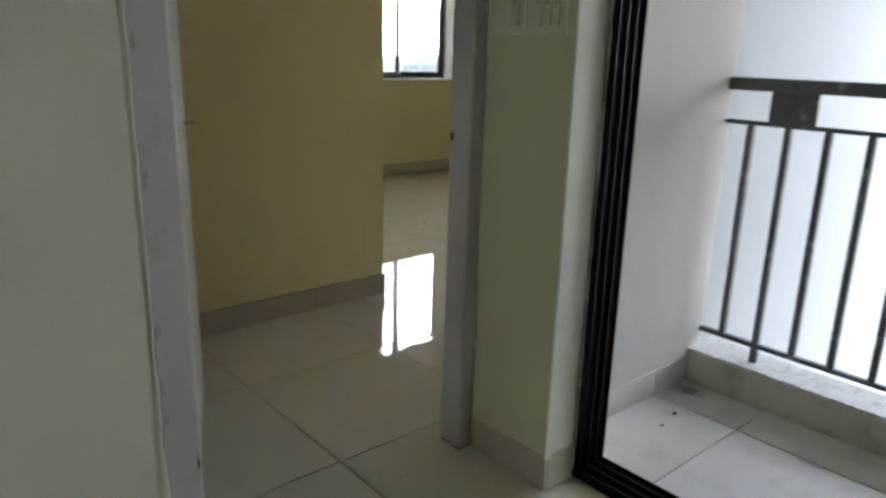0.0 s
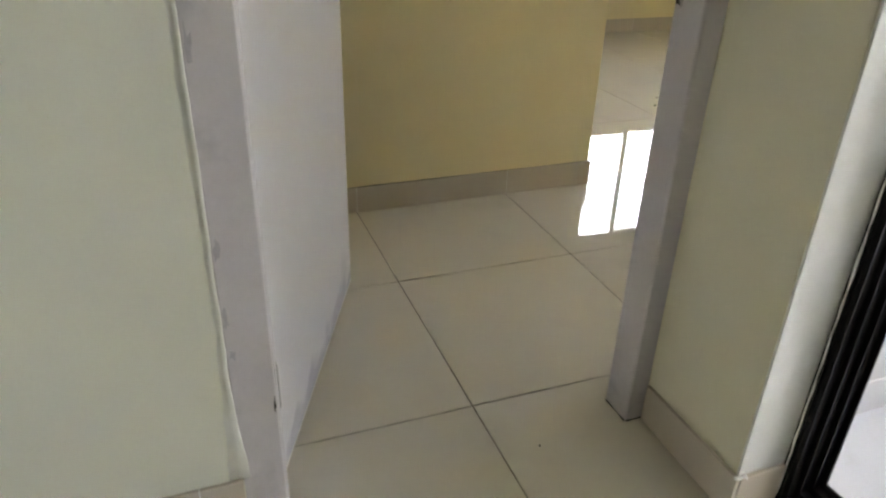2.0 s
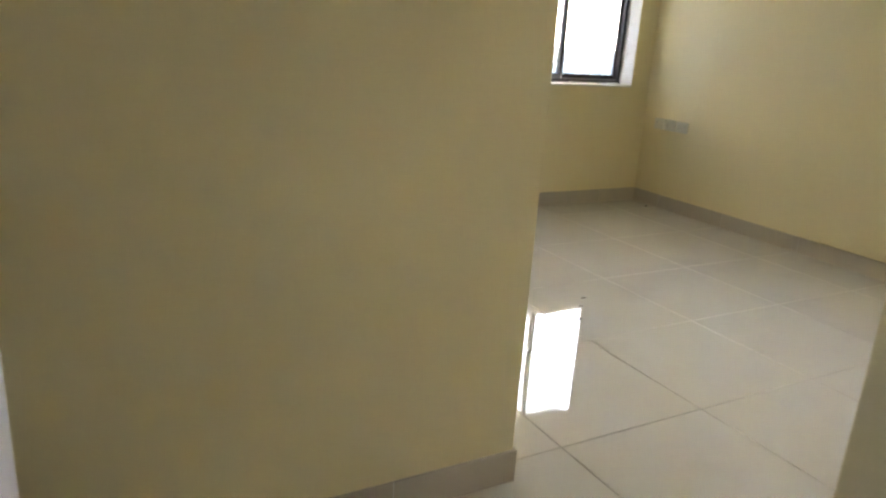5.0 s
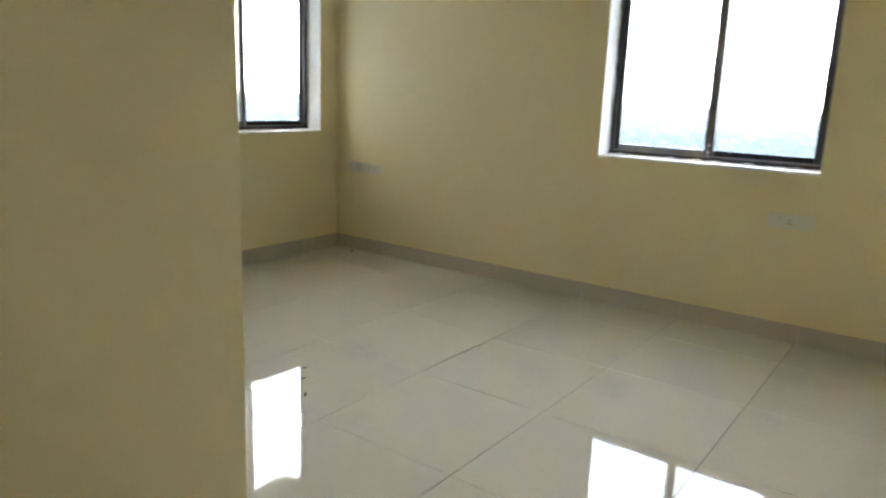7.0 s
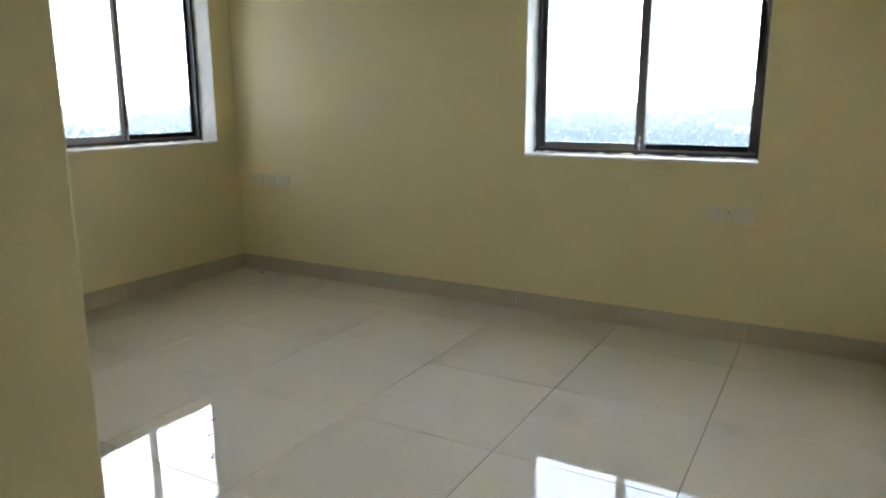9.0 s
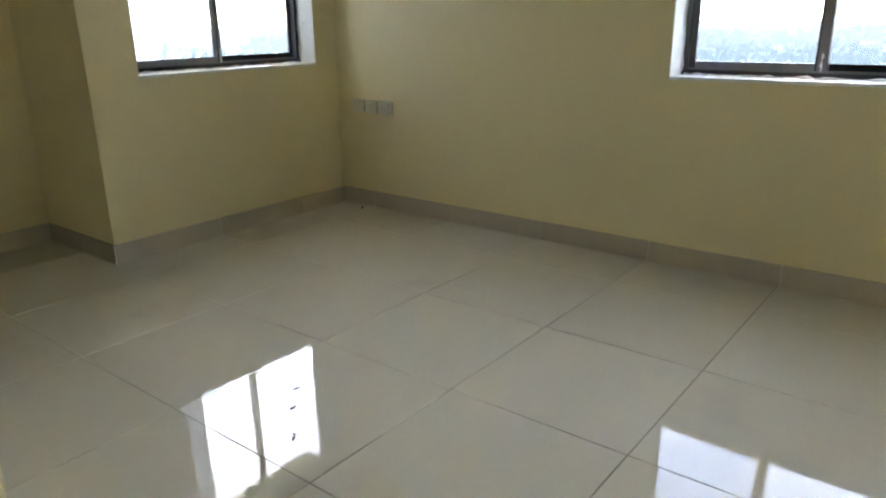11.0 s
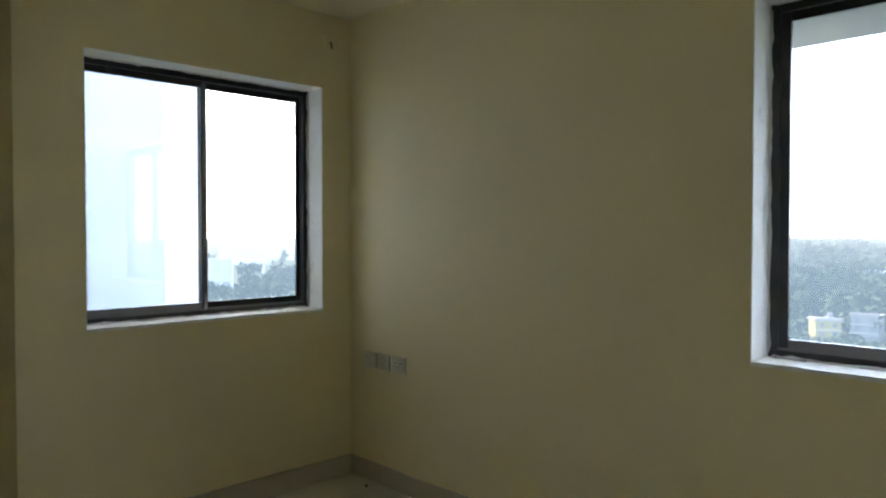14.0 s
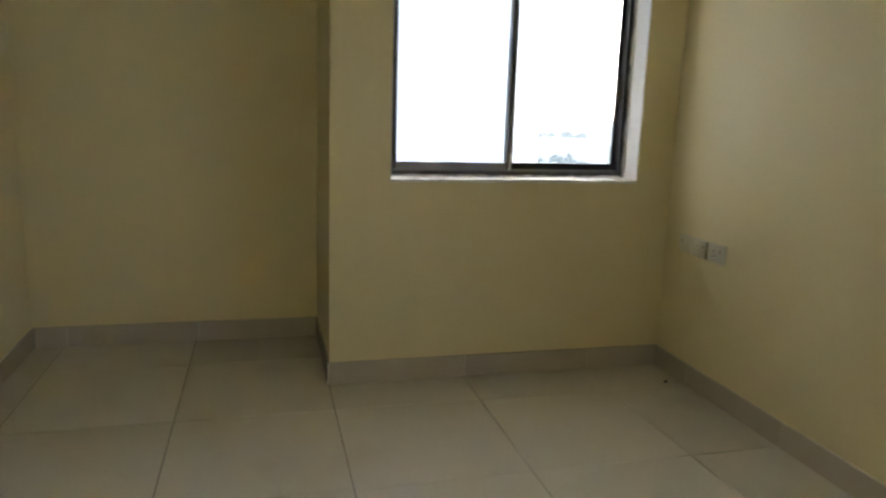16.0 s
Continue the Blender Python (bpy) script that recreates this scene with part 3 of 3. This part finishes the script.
    right = part("jamb", boxes((x0, x1, ya, ya + 0.016, 0.0, 2.14), bevel=0.0015), M_BLACK_ALU, fr)
    sill = part("sill_track", boxes((x0, x1, ya + 0.016, yb - 0.016, 0.001, 0.014), bevel=0.001), M_BLACK_ALU, fr)
    head = part("head", boxes((x0, x1, ya + 0.016, yb - 0.016, 2.11, 2.14), bevel=0.001), M_BLACK_ALU, fr)
    for k in range(4):
        x = x0 + 0.004 + k * 0.0345
        part("fin", boxes((x, x + 0.004, yb - 0.028, yb - 0.016, 0.014, 2.11)), M_BLACK_ALU, left)
        part("fin", boxes((x, x + 0.004, ya + 0.016, ya + 0.028, 0.014, 2.11)), M_BLACK_ALU, right)
        part("rail", boxes((x, x + 0.004, ya + 0.016, yb - 0.028, 0.014, 0.030)), M_BLACK_ALU, sill)
    part("silicone_joint", wavy_bead((x0 - 0.001, yb - 0.008, 0.02), (x0 - 0.001, yb - 0.008, 2.1), 0.0022, 91), M_PUTTY, left)
    return fr


sliding_door_frame()


# ---------------------------------------------------------------- balcony
structure("kerb", boxes((1.330, 1.490, BALC_S, BALC_Y, -0.24, 0.100)), M_KERB, "low beige plastered balcony kerb", "kerb")
coping = boxes((1.326, 1.495, BALC_S, BALC_Y, 0.100, 0.112))
bmesh.ops.subdivide_edges(coping, edges=[e for e in coping.edges if e.calc_length() > 1], cuts=70)
_r = random.Random(5)
for v in coping.verts:
    v.co.x += _r.uniform(-0.003, 0.003)
    v.co.z += _r.uniform(-0.0015, 0.0015)
structure("kerb_coping", coping, M_COPING, "rough speckled cement top of the kerb", "kerb")
# out-of-view wall, added to dim the balcony and hall
structure("balcony_wall_south", boxes((0.60, EAST + WT, BALC_S - 0.2, BALC_S, -6.0, 6.0)), M_OUT_WALL, "unseen plastered wall added to cut sky light on the balcony", "wall")


def balcony_railing():
    x = 1.400
    r = thing("balcony_railing", "dusty dark grey painted steel railing with square bars", "railing")
    part("top_rail", boxes((x - 0.024, x + 0.024, BALC_S, BALC_Y, 1.048, 1.090), bevel=0.003), M_RAIL, r)
    part("middle_rail", boxes((x - 0.011, x + 0.011, BALC_S, BALC_Y, 0.935, 0.949), bevel=0.002), M_RAIL, r)
    part("bottom_rail", boxes((x - 0.011, x + 0.011, BALC_S, BALC_Y, 0.166, 0.182), bevel=0.002), M_RAIL, r)
    bar = boxes((-0.011, 0.011, -0.011, 0.011, 0.182, 0.935), bevel=0.0015)
    me = mesh_from(bar, "bar")
    me.materials.append(M_RAIL)
    k, y = 0, -0.386
    while y > BALC_S + 0.1:
        b = new("bar", me)
        b.parent = r
        b.location = (x, y, 0)
        if k % 6 == 1:
            part("post_foot", boxes((x - 0.0115, x + 0.0115, y - 0.0115, y + 0.0115, 0.111, 0.166), bevel=0.0015), M_RAIL, r)
            part("panel", boxes((x - 0.006, x + 0.006, y - 0.081, y + 0.070, 0.949, 1.048), bevel=0.001), M_RAIL, r, "flat steel spacer panel")
        k, y = k + 1, y - 0.1255
    return r


balcony_railing()


def floor_drain():
    d = thing("floor_drain", "round dusty steel floor drain grating in the balcony corner", "drain", at=(1.256, -0.366, -0.018))
    bm = bmesh.new()
    n = 28
    prof = ((0.000, 0.001), (0.030, 0.001), (0.034, 0.004), (0.048, 0.005), (0.054, 0.000))
    rings = [[bm.verts.new((r * math.cos(i * math.tau / n), r * math.sin(i * math.tau / n), z)) for i in range(n)] for r, z in prof[1:]]
    for a, b in zip(rings, rings[1:]):
        for i in range(n):
            bm.faces.new((a[i], b[i], b[(i + 1) % n], a[(i + 1) % n]))
    bm.faces.new(rings[0])
    ob = part("rim", bm, M_STEEL)
    ob.parent = d
    for k in range(-2, 3):
        w = math.sqrt(0.030 ** 2 - (k * 0.011) ** 2)
        s = part("slot", boxes((-w, w, k * 0.011 - 0.002, k * 0.011 + 0.002, 0.0012, 0.0022)), M_SLOT)
        s.parent = d


floor_drain()


# ---------------------------------------------------------------- electrics
def wall_plate(name, m, width, height, modules, label, category):
    """A modular plate lying on a wall: local x along the wall, z up, -y out of the wall. modules: (kind, x0, x1)."""
    p = thing(name, label, category, group="wall sockets" if category == "socket" else "light switches")
    part("plate", boxes((0, width, -0.009, 0.0, 0, height), bevel=0.003), M_PLATE, p)
    for kind, a, b in modules:
        if kind == "switch":
            sw = part("rocker", boxes((a + 0.002, b - 0.002, -0.0125, -0.009, height * 0.17, height * 0.83), bevel=0.0012), M_PLATE, p)
            part("mark", boxes(((a + b) / 2 - 0.0012, (a + b) / 2 + 0.0012, -0.0130, -0.0124, height * 0.56, height * 0.72)), M_SLOT, sw)
        elif kind == "socket":
            so = part("socket_face", boxes((a + 0.002, b - 0.002, -0.0118, -0.009, height * 0.14, height * 0.86), bevel=0.0012), M_PLATE, p)
            c = (a + b) / 2
            for dx, dz, rr in ((0, 0.62, 0.0034), (-0.010, 0.38, 0.0028), (0.010, 0.38, 0.0028)):
                part("pin_hole", tube((c + dx, -0.0122, height * dz), (c + dx, -0.0112, height * dz), rr, 10), M_SLOT, so)
        else:
            part("blank", boxes((a + 0.002, b - 0.002, -0.0112, -0.009, height * 0.17, height * 0.83), bevel=0.001), M_PLATE, p)
    p.matrix_world = m
    return p


# beside the corner of the east wall: three plates in a row
for y, mods in ((3.745, (("switch", 0.010, 0.045), ("blank", 0.045, 0.088))), (3.640, (("socket", 0.010, 0.060), ("switch", 0.062, 0.090))),
                (3.530, (("socket", 0.012, 0.070), ("switch", 0.072, 0.098)))):
    wall_plate("wall_socket", pose(EAST, y, 0.588, 0, 0, -90), 0.100 if y > 3.6 else 0.112, 0.080, mods, "ivory plastic power socket plate on the cream wall", "socket")
wall_plate("wall_socket", pose(EAST, 0.805, 0.584, 0, 0, -90), 0.215, 0.078, (("switch", 0.040, 0.070), ("socket", 0.075, 0.125), ("blank", 0.130, 0.200)),
           "wide ivory socket plate below the window", "socket")
wall_plate("switch_plate", pose(FR, -0.305, 1.190, 0, 0, -90), 0.125, 0.120, (("switch", 0.018, 0.050), ("switch", 0.050, 0.078), ("switch", 0.078, 0.106)),
           "ivory three-gang light switch plate on the return wall", "switch")
wall_plate("switch_plate", pose(FR, -0.190, 1.190, 0, 0, -90), 0.108, 0.120, (("blank", 0.014, 0.054), ("switch", 0.056, 0.092)),
           "ivory light switch plate on the return wall", "switch")


def cable_stub():
    c = thing("cable_outlet", "cream painted outlet plate with a short black cable tail", "outlet", at=(3.80, WIN_Y, 2.215))
    a = part("plate", boxes((0, 0.075, -0.007, 0, 0, 0.075), bevel=0.002), M_CREAM)
    a.parent = c
    b = part("cable", join_mesh(tube((0.038, -0.006, 0.045), (0.036, -0.016, 0.030), 0.004, 8), tube((0.036, -0.016, 0.030), (0.040, -0.016, 0.010), 0.004, 8)), M_SLOT)
    b.parent = c


cable_stub()


# ---------------------------------------------------------------- small debris
def debris(at, size, seed, label, mat=M_DARK_BITS, name="debris"):
    rnd = random.Random(seed)
    bm = bmesh.new()
    bmesh.ops.create_icosphere(bm, subdivisions=2, radius=size)
    for v in bm.verts:
        v.co = Vector((v.co.x * 1.2, v.co.y * 0.8, v.co.z * 0.5)) * rnd.uniform(0.7, 1.2)
    low = min(v.co.z for v in bm.verts)
    for v in bm.verts:
        v.co.z -= low
    ob = part(name, bm, mat)
    ob.matrix_world = pose(*at, 0, 0, rnd.uniform(0, 360))
    return tagged(ob, label, "debris", group="specks of dirt on the tiles")


debris((3.888, 3.636, 0.0), 0.011, 1, "dark crumb of mortar on the floor tile")
for x, y, s, k in ((2.107, 2.204, 0.010, 21), (2.020, 2.121, 0.009, 22), (1.911, 1.992, 0.009, 23), (1.926, 2.006, 0.006, 24)):
    debris((x, y, 0.0), s, k, "flat dark smear of dried dirt on the floor tile", M_DARK_BITS, "dirt_smear").scale = (1.3, 0.8, 0.12)
debris((0.09, -0.17, 0.0), 0.003, 3, "tiny dark crumb on the floor tile")
for i, (x, y, s) in enumerate(((1.056, -0.429, 0.008), (0.953, -0.446, 0.005), (1.16, -0.70, 0.007), (1.24, -0.62, 0.006), (0.707, -0.687, 0.004))):
    debris((x, y, -0.018), s, 10 + i, "small dried mortar crumb on the balcony tile", M_DARK_BITS if i < 2 else M_CHIP)


# ---------------------------------------------------------------- outside
GROUND = -38.0
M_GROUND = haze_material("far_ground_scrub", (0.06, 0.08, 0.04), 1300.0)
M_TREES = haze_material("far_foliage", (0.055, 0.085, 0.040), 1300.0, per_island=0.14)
# white walls, roofs and panes get extra glow in place of sunlight
M_FAR_WALLS = {"white": haze_material("far_white_walls", (0.75, 0.74, 0.72), 1300.0, per_object=0.1, glow_gain=1.9),
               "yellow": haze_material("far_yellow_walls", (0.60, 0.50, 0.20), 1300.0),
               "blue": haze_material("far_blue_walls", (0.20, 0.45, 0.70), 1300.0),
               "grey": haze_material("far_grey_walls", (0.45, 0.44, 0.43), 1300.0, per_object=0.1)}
M_FAR_ROOF = haze_material("far_roofs", (0.42, 0.36, 0.33), 1300.0, per_object=0.2, glow_gain=1.3)
M_FAR_GLASS = haze_material("far_window_panes", (0.06, 0.07, 0.09), 1300.0, glow_gain=1.45)

g = bmesh.new()
bmesh.ops.create_grid(g, x_segments=40, y_segments=40, size=4200)
for v in g.verts:
    v.co.z = GROUND
structure("ground", g, M_GROUND, "hazy green scrub and town ground far below", "ground")


def far_building(name, bearing, dist, w, d, storeys, kind, turn, label, tank=False):
    b = radians(bearing)
    root = thing(name, label, "building", group="buildings seen from the windows")
    h = storeys * 3.1
    part("walls", boxes((-w / 2, w / 2, -d / 2, d / 2, 0, h)), M_FAR_WALLS[kind], root)
    part("roof", boxes((-w / 2 - 0.4, w / 2 + 0.4, -d / 2 - 0.4, d / 2 + 0.4, h, h + 0.35), (-w / 2 - 0.4, w / 2 + 0.4, -d / 2 - 0.4, -d / 2 - 0.15, h + 0.35, h + 1.2)),
         M_FAR_ROOF if kind != "white" else M_FAR_WALLS["white"], root)
    n = max(2, int(w / 3.2))
    win = mesh_from(boxes((-0.75, 0.75, -0.06, 0.04, 0, 1.4)), "window")
    win.materials.append(M_FAR_GLASS)
    for s in range(storeys):
        for i in range(n):
            o = new("window", win)
            o.parent = root
            o.location = (-w / 2 + (i + 0.5) * w / n, -d / 2, s * 3.1 + 1.0)
    for s in range(1, storeys):
        part("ledge", boxes((-w / 2 - 0.3, w / 2 + 0.3, -d / 2 - 0.5, -d / 2, s * 3.1 - 0.12, s * 3.1 + 0.05)), M_FAR_WALLS["white"], root)
    if tank:
        t = tube((w * 0.2, 0, h + 0.35), (w * 0.2, 0, h + 2.4), 1.0, 16)
        part("water_tank", t, M_FAR_WALLS["grey"], root)
    root.matrix_world = pose(dist * math.cos(b), dist * math.sin(b), GROUND, 0, 0, bearing - 90 + turn)
    return root


far_building("house", 17.5, 278, 8, 9, 3, "yellow", 14, "pale yellow painted house with a roof tank among trees", True)
far_building("house", 14.9, 300, 9, 9, 3, "grey", -10, "grey concrete house among trees")
far_building("house", 16.9, 690, 14, 9, 3, "blue", 8, "low house with a bright blue wall and tin roof")
far_building("house", 17.6, 720, 30, 9, 3, "yellow", -6, "low ochre house in the distance")
far_building("house", 13.6, 640, 26, 9, 3, "white", -6, "low white house in the distance")
far_building("apartment_block", 61.6, 900, 62, 14, 7, "white", 4, "long white apartment block in the haze")
far_building("apartment_block", 64.9, 480, 40, 12, 7, "white", -5, "white apartment block with rows of small windows")
far_building("apartment_block", 58.0, 1050, 70, 14, 7, "white", 8, "long white apartment block in the haze")
_r = random.Random(21)
for k in range(26):
    brg = -28 + k * 4.1 + _r.uniform(-1.6, 1.6)
    far_building("house", brg, _r.uniform(330, 1150), _r.uniform(9, 22), _r.uniform(8, 12), _r.choice((3, 4, 4, 5, 6)),
                 _r.choice(("white", "white", "grey", "white", "yellow")), _r.uniform(-30, 30), "distant low house half hidden by trees")


def far_woods():
    """Crowns of many small leaf sheets and tapered trunks, scattered over the plain."""
    rng = np.random.default_rng(8)
    verts, faces = [], []
    count = 0
    for k in range(6900):
        brg = math.radians(rng.uniform(-34, 82))
        dist = 110 + 930 * rng.random() ** 1.15
        garden = 5400 <= k < 5440   # low trees in front of the two nearer houses
        if garden:
            brg, dist = math.radians(rng.uniform(12.5, 20.0)), rng.uniform(252, 268)
        cx, cy = dist * math.cos(brg), dist * math.sin(brg)
        if not garden and 0.19 < brg < 0.37 and dist < 290:
            continue
        limit = 640 if brg < 1.075 else 430
        if 0.87 < brg < 1.26 and (limit < dist < 900 or dist > 900 and rng.random() > 0.35):
            continue
        hgt = rng.uniform(6.5, 13.0) if k % 9 else rng.uniform(13.0, 17.0)
        if garden:
            hgt = rng.uniform(2.5, 7.0)
        rad = hgt * rng.uniform(0.42, 0.62)
        if k >= 5440:        # groves out to the skyline
            brg, dist = math.radians(rng.uniform(-34, 52)), rng.uniform(950, 3300)
            cx, cy = dist * math.cos(brg), dist * math.sin(brg)
            hgt, rad = rng.uniform(9, 17), rng.uniform(14, 30)
        leaves = 150 if dist < 260 else (64 if dist < 500 else 24)
        size = rad * (0.19 if dist < 260 else (0.32 if dist < 500 else 0.5))
        lobes = [(rng.normal(0, rad * 0.45), rng.normal(0, rad * 0.45), hgt * rng.uniform(0.4, 0.85)) for _ in range(6)]
        for i in range(leaves):
            lx, ly, lz = lobes[i % 6]
            d = rng.normal(size=3)
            d /= np.linalg.norm(d)
            p = np.array((cx + lx, cy + ly, GROUND + lz)) + d * rad * 0.5 * rng.uniform(0.6, 1.05) * np.array((1, 1, 0.8))
            u = rng.normal(size=3)
            u /= np.linalg.norm(u)
            w = np.cross(u, d + 0.3)
            w /= np.linalg.norm(w) + 1e-6
            s = size * rng.uniform(0.5, 1.2)
            verts += [p - u * s, p - w * s * 0.6, p + u * s, p + w * s * 0.7]
            faces.append((count, count + 1, count + 2, count + 3))
            count += 4
        t = 0.25
        base = len(verts)
        for zz, rr in ((GROUND, t), (GROUND + hgt * 0.6, t * 0.45)):
            for a in range(4):
                verts.append(np.array((cx + rr * math.cos(a * math.pi / 2), cy + rr * math.sin(a * math.pi / 2), zz)))
        for a in range(4):
            faces.append((base + a, base + (a + 1) % 4, base + 4 + (a + 1) % 4, base + 4 + a))
        count += 8
    me = bpy.data.meshes.new("woods")
    me.from_pydata([tuple(v) for v in verts], [], faces)
    me.materials.append(M_TREES)
    ob = new("woods", me)
    return tagged(ob, "hazy blue-green trees spread over the plain below", "trees", kind="stuff")


far_woods()


def tower_wing():
    """The next wing of the same building, close outside the north window."""
    w = thing("building_wing", "plastered wing of the building, shade put into its bluish grey, streaked by rain", "building")
    x0, x1, y = 0.2, 4.455, 6.75
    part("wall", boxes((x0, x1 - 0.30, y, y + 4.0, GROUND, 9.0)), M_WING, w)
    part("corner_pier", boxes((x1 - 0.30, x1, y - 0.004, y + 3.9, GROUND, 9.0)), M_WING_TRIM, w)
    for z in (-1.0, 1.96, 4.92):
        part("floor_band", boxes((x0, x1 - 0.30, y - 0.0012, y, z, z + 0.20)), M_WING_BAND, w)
    return w


tower_wing()


# ---------------------------------------------------------------- tiles and skirting
def tile_mesh(w, d, h, mat, bev=0.0004):
    bm = bmesh.new()
    x, y = w / 2, d / 2
    lo = [bm.verts.new(p) for p in ((-x, -y, -h), (x, -y, -h), (x, y, -h), (-x, y, -h))]
    mi = [bm.verts.new(p) for p in ((-x, -y, -bev), (x, -y, -bev), (x, y, -bev), (-x, y, -bev))]
    hi = [bm.verts.new(p) for p in ((-x + bev, -y + bev, 0), (x - bev, -y + bev, 0), (x - bev, y - bev, 0), (-x + bev, y - bev, 0))]
    for a, b in ((lo, mi), (mi, hi)):
        for i in range(4):
            bm.faces.new((a[i], a[(i + 1) % 4], b[(i + 1) % 4], b[i]))
    bm.faces.new(hi)
    me = mesh_from(bm, "tile")
    me.materials.append(mat)
    return me


_cache = {}


def lay_tile(parent, x0, x1, y0, y1, z, mat, rnd, joint=0.0034, tilt=0.03):
    w, d = round(x1 - x0 - joint, 4), round(y1 - y0 - joint, 4)
    if w < 0.012 or d < 0.012:
        return
    key = (w, d, mat.name)
    if key not in _cache:
        _cache[key] = tile_mesh(w, d, 0.008, mat)
    o = new("tile", _cache[key])
    o.parent = parent
    o.matrix_basis = pose((x0 + x1) / 2, (y0 + y1) / 2, z, rnd.uniform(-tilt, tilt), rnd.uniform(-tilt, tilt), 0)


def tile_floor(name, areas, pitch, ox, oy, z, mat, label, seed):
    """Square tiles on one grid, cut at the edges of the areas (x0 x1 y0 y1)."""
    root = thing(name, label, "floor", kind="structure")
    rnd = random.Random(seed)
    for x0, x1, y0, y1 in areas:
        i = math.floor((x0 - ox) / pitch)
        while ox + i * pitch < x1:
            a0, a1 = max(x0, ox + i * pitch), min(x1, ox + (i + 1) * pitch)
            j = math.floor((y0 - oy) / pitch)
            while oy + j * pitch < y1:
                b0, b1 = max(y0, oy + j * pitch), min(y1, oy + (j + 1) * pitch)
                lay_tile(root, a0, a1, b0, b1, z, mat, rnd)
                j += 1
            i += 1
    return root


tile_floor("floor", ((HX0, 0.574, HY0, 0.0), (-0.75, 1.2, 0.0, 1.2), (1.2, EAST, 0.0, 1.2), (0.6, 2.4, 1.2, ALC_Y), (2.4, EAST, 1.2, WIN_Y)),
           0.6, 0.0, 0.0, 0.0, M_TILE, "glossy cream vitrified floor tiles with thin dirty joints", 3)
tile_floor("floor_balcony", ((0.570, 1.330, BALC_S, BALC_Y),), 0.6, 0.527, -0.612, -0.018, M_BALC_TILE, "dusty pale grey balcony floor tiles", 4)


def skirting(name, p, q, out, start=0.0, height=0.100, thick=0.009, label="beige tile skirting along the wall foot", base=0.0, mat=M_SKIRT):
    """Skirting tiles of 0.6 m from p to q (plan points on the wall); out: the way into the room."""
    p, q = Vector((*p, base)), Vector((*q, base))
    L = (q - p).length
    root = thing(name, label, "baseboard", kind="structure")
    d = (q - p).normalized()
    ang = math.degrees(math.atan2(d.y, d.x))
    side = 1 if Vector((-d.y, d.x, 0)).dot(Vector((*out, 0))) > 0 else -1
    cuts = [0.0]
    c = start if start > 0.02 else 0.6
    while c < L - 0.02:
        cuts.append(c)
        c += 0.6
    cuts.append(L)
    for a, b in zip(cuts, cuts[1:]):
        key = ("skirt", round(b - a, 3), side, height, mat.name)
        if key not in _cache:
            y0, y1 = (0.0005, thick) if side > 0 else (-thick, -0.0005)
            _cache[key] = mesh_from(boxes((0.0014, b - a - 0.0014, y0, y1, 0.001, height), bevel=0.0012, segments=1), "skirting_tile")
            _cache[key].materials.append(mat)
        if a > 0:
            yj = (0.0006, thick - 0.0022) if side > 0 else (-thick + 0.0022, -0.0006)
            jb = part("joint", boxes((-0.002, 0.002, *yj, 0.001, height - 0.002)), M_PUTTY)
            jb.parent = root
            jb.matrix_basis = Matrix.Translation(p + d * a) @ pose(0, 0, 0, 0, 0, ang)
        o = new("skirting_tile", _cache[key])
        o.parent = root
        o.matrix_basis = Matrix.Translation(p + d * a) @ pose(0, 0, 0, 0, 0, ang)
    return root


skirting("baseboard_hall_north", (HX0, N0), (FL, N0), (0, -1), (-0.615 - HX0) % 0.6)
skirting("baseboard_return_side", (FR, N0 - 0.008), (FR, PY - 0.009), (-1, 0))
end_skirt = skirting("baseboard_return_end", (FR, PY), (0.474, PY), (0, -1))
part("corner_putty", wavy_bead((FR - 0.012, PY - 0.004, 0.101), (FR + 0.014, PY - 0.008, 0.102), 0.0035, 142), M_PUTTY, end_skirt, "white putty on the corner")
skirting("baseboard_bathroom_front", (-0.63, BATH[1]), (BATH[0] + 0.009, BATH[1]), (0, -1), 0.63)
skirting("baseboard_bathroom_side", (BATH[0], BATH[1]), (BATH[0], 2.60), (1, 0), 0.076)
skirting("baseboard_alcove_side", (ALC_X, 2.60), (ALC_X, ALC_Y), (1, 0))
skirting("baseboard_alcove_back", (ALC_X + 0.009, ALC_Y), (COL_X - 0.009, ALC_Y), (0, -1), 0.14)
corner_skirt = skirting("baseboard_column_side", (COL_X, ALC_Y), (COL_X, WIN_Y - 0.009), (-1, 0), 0.35)
part("corner_putty", wavy_bead((COL_X - 0.007, WIN_Y - 0.008, 0.003), (COL_X - 0.006, WIN_Y - 0.008, 0.098), 0.0045, 141), M_PUTTY, corner_skirt, "white putty in the mitred corner")
skirting("baseboard_north", (COL_X, WIN_Y), (EAST, WIN_Y), (0, -1), 0.602)
skirting("baseboard_east", (EAST, WIN_Y - 0.009), (EAST, N1), (-1, 0), 0.27)
skirting("baseboard_south", (EAST - 0.009, N1), (FR + 0.016, N1), (0, 1), 0.35)
skirting("baseboard_balcony", (0.60, BALC_Y), (1.330, BALC_Y), (0, -1), 0.525, thick=0.005, label="dusty grey tile skirting along the balcony wall", base=-0.018, mat=M_BALC_SKIRT)
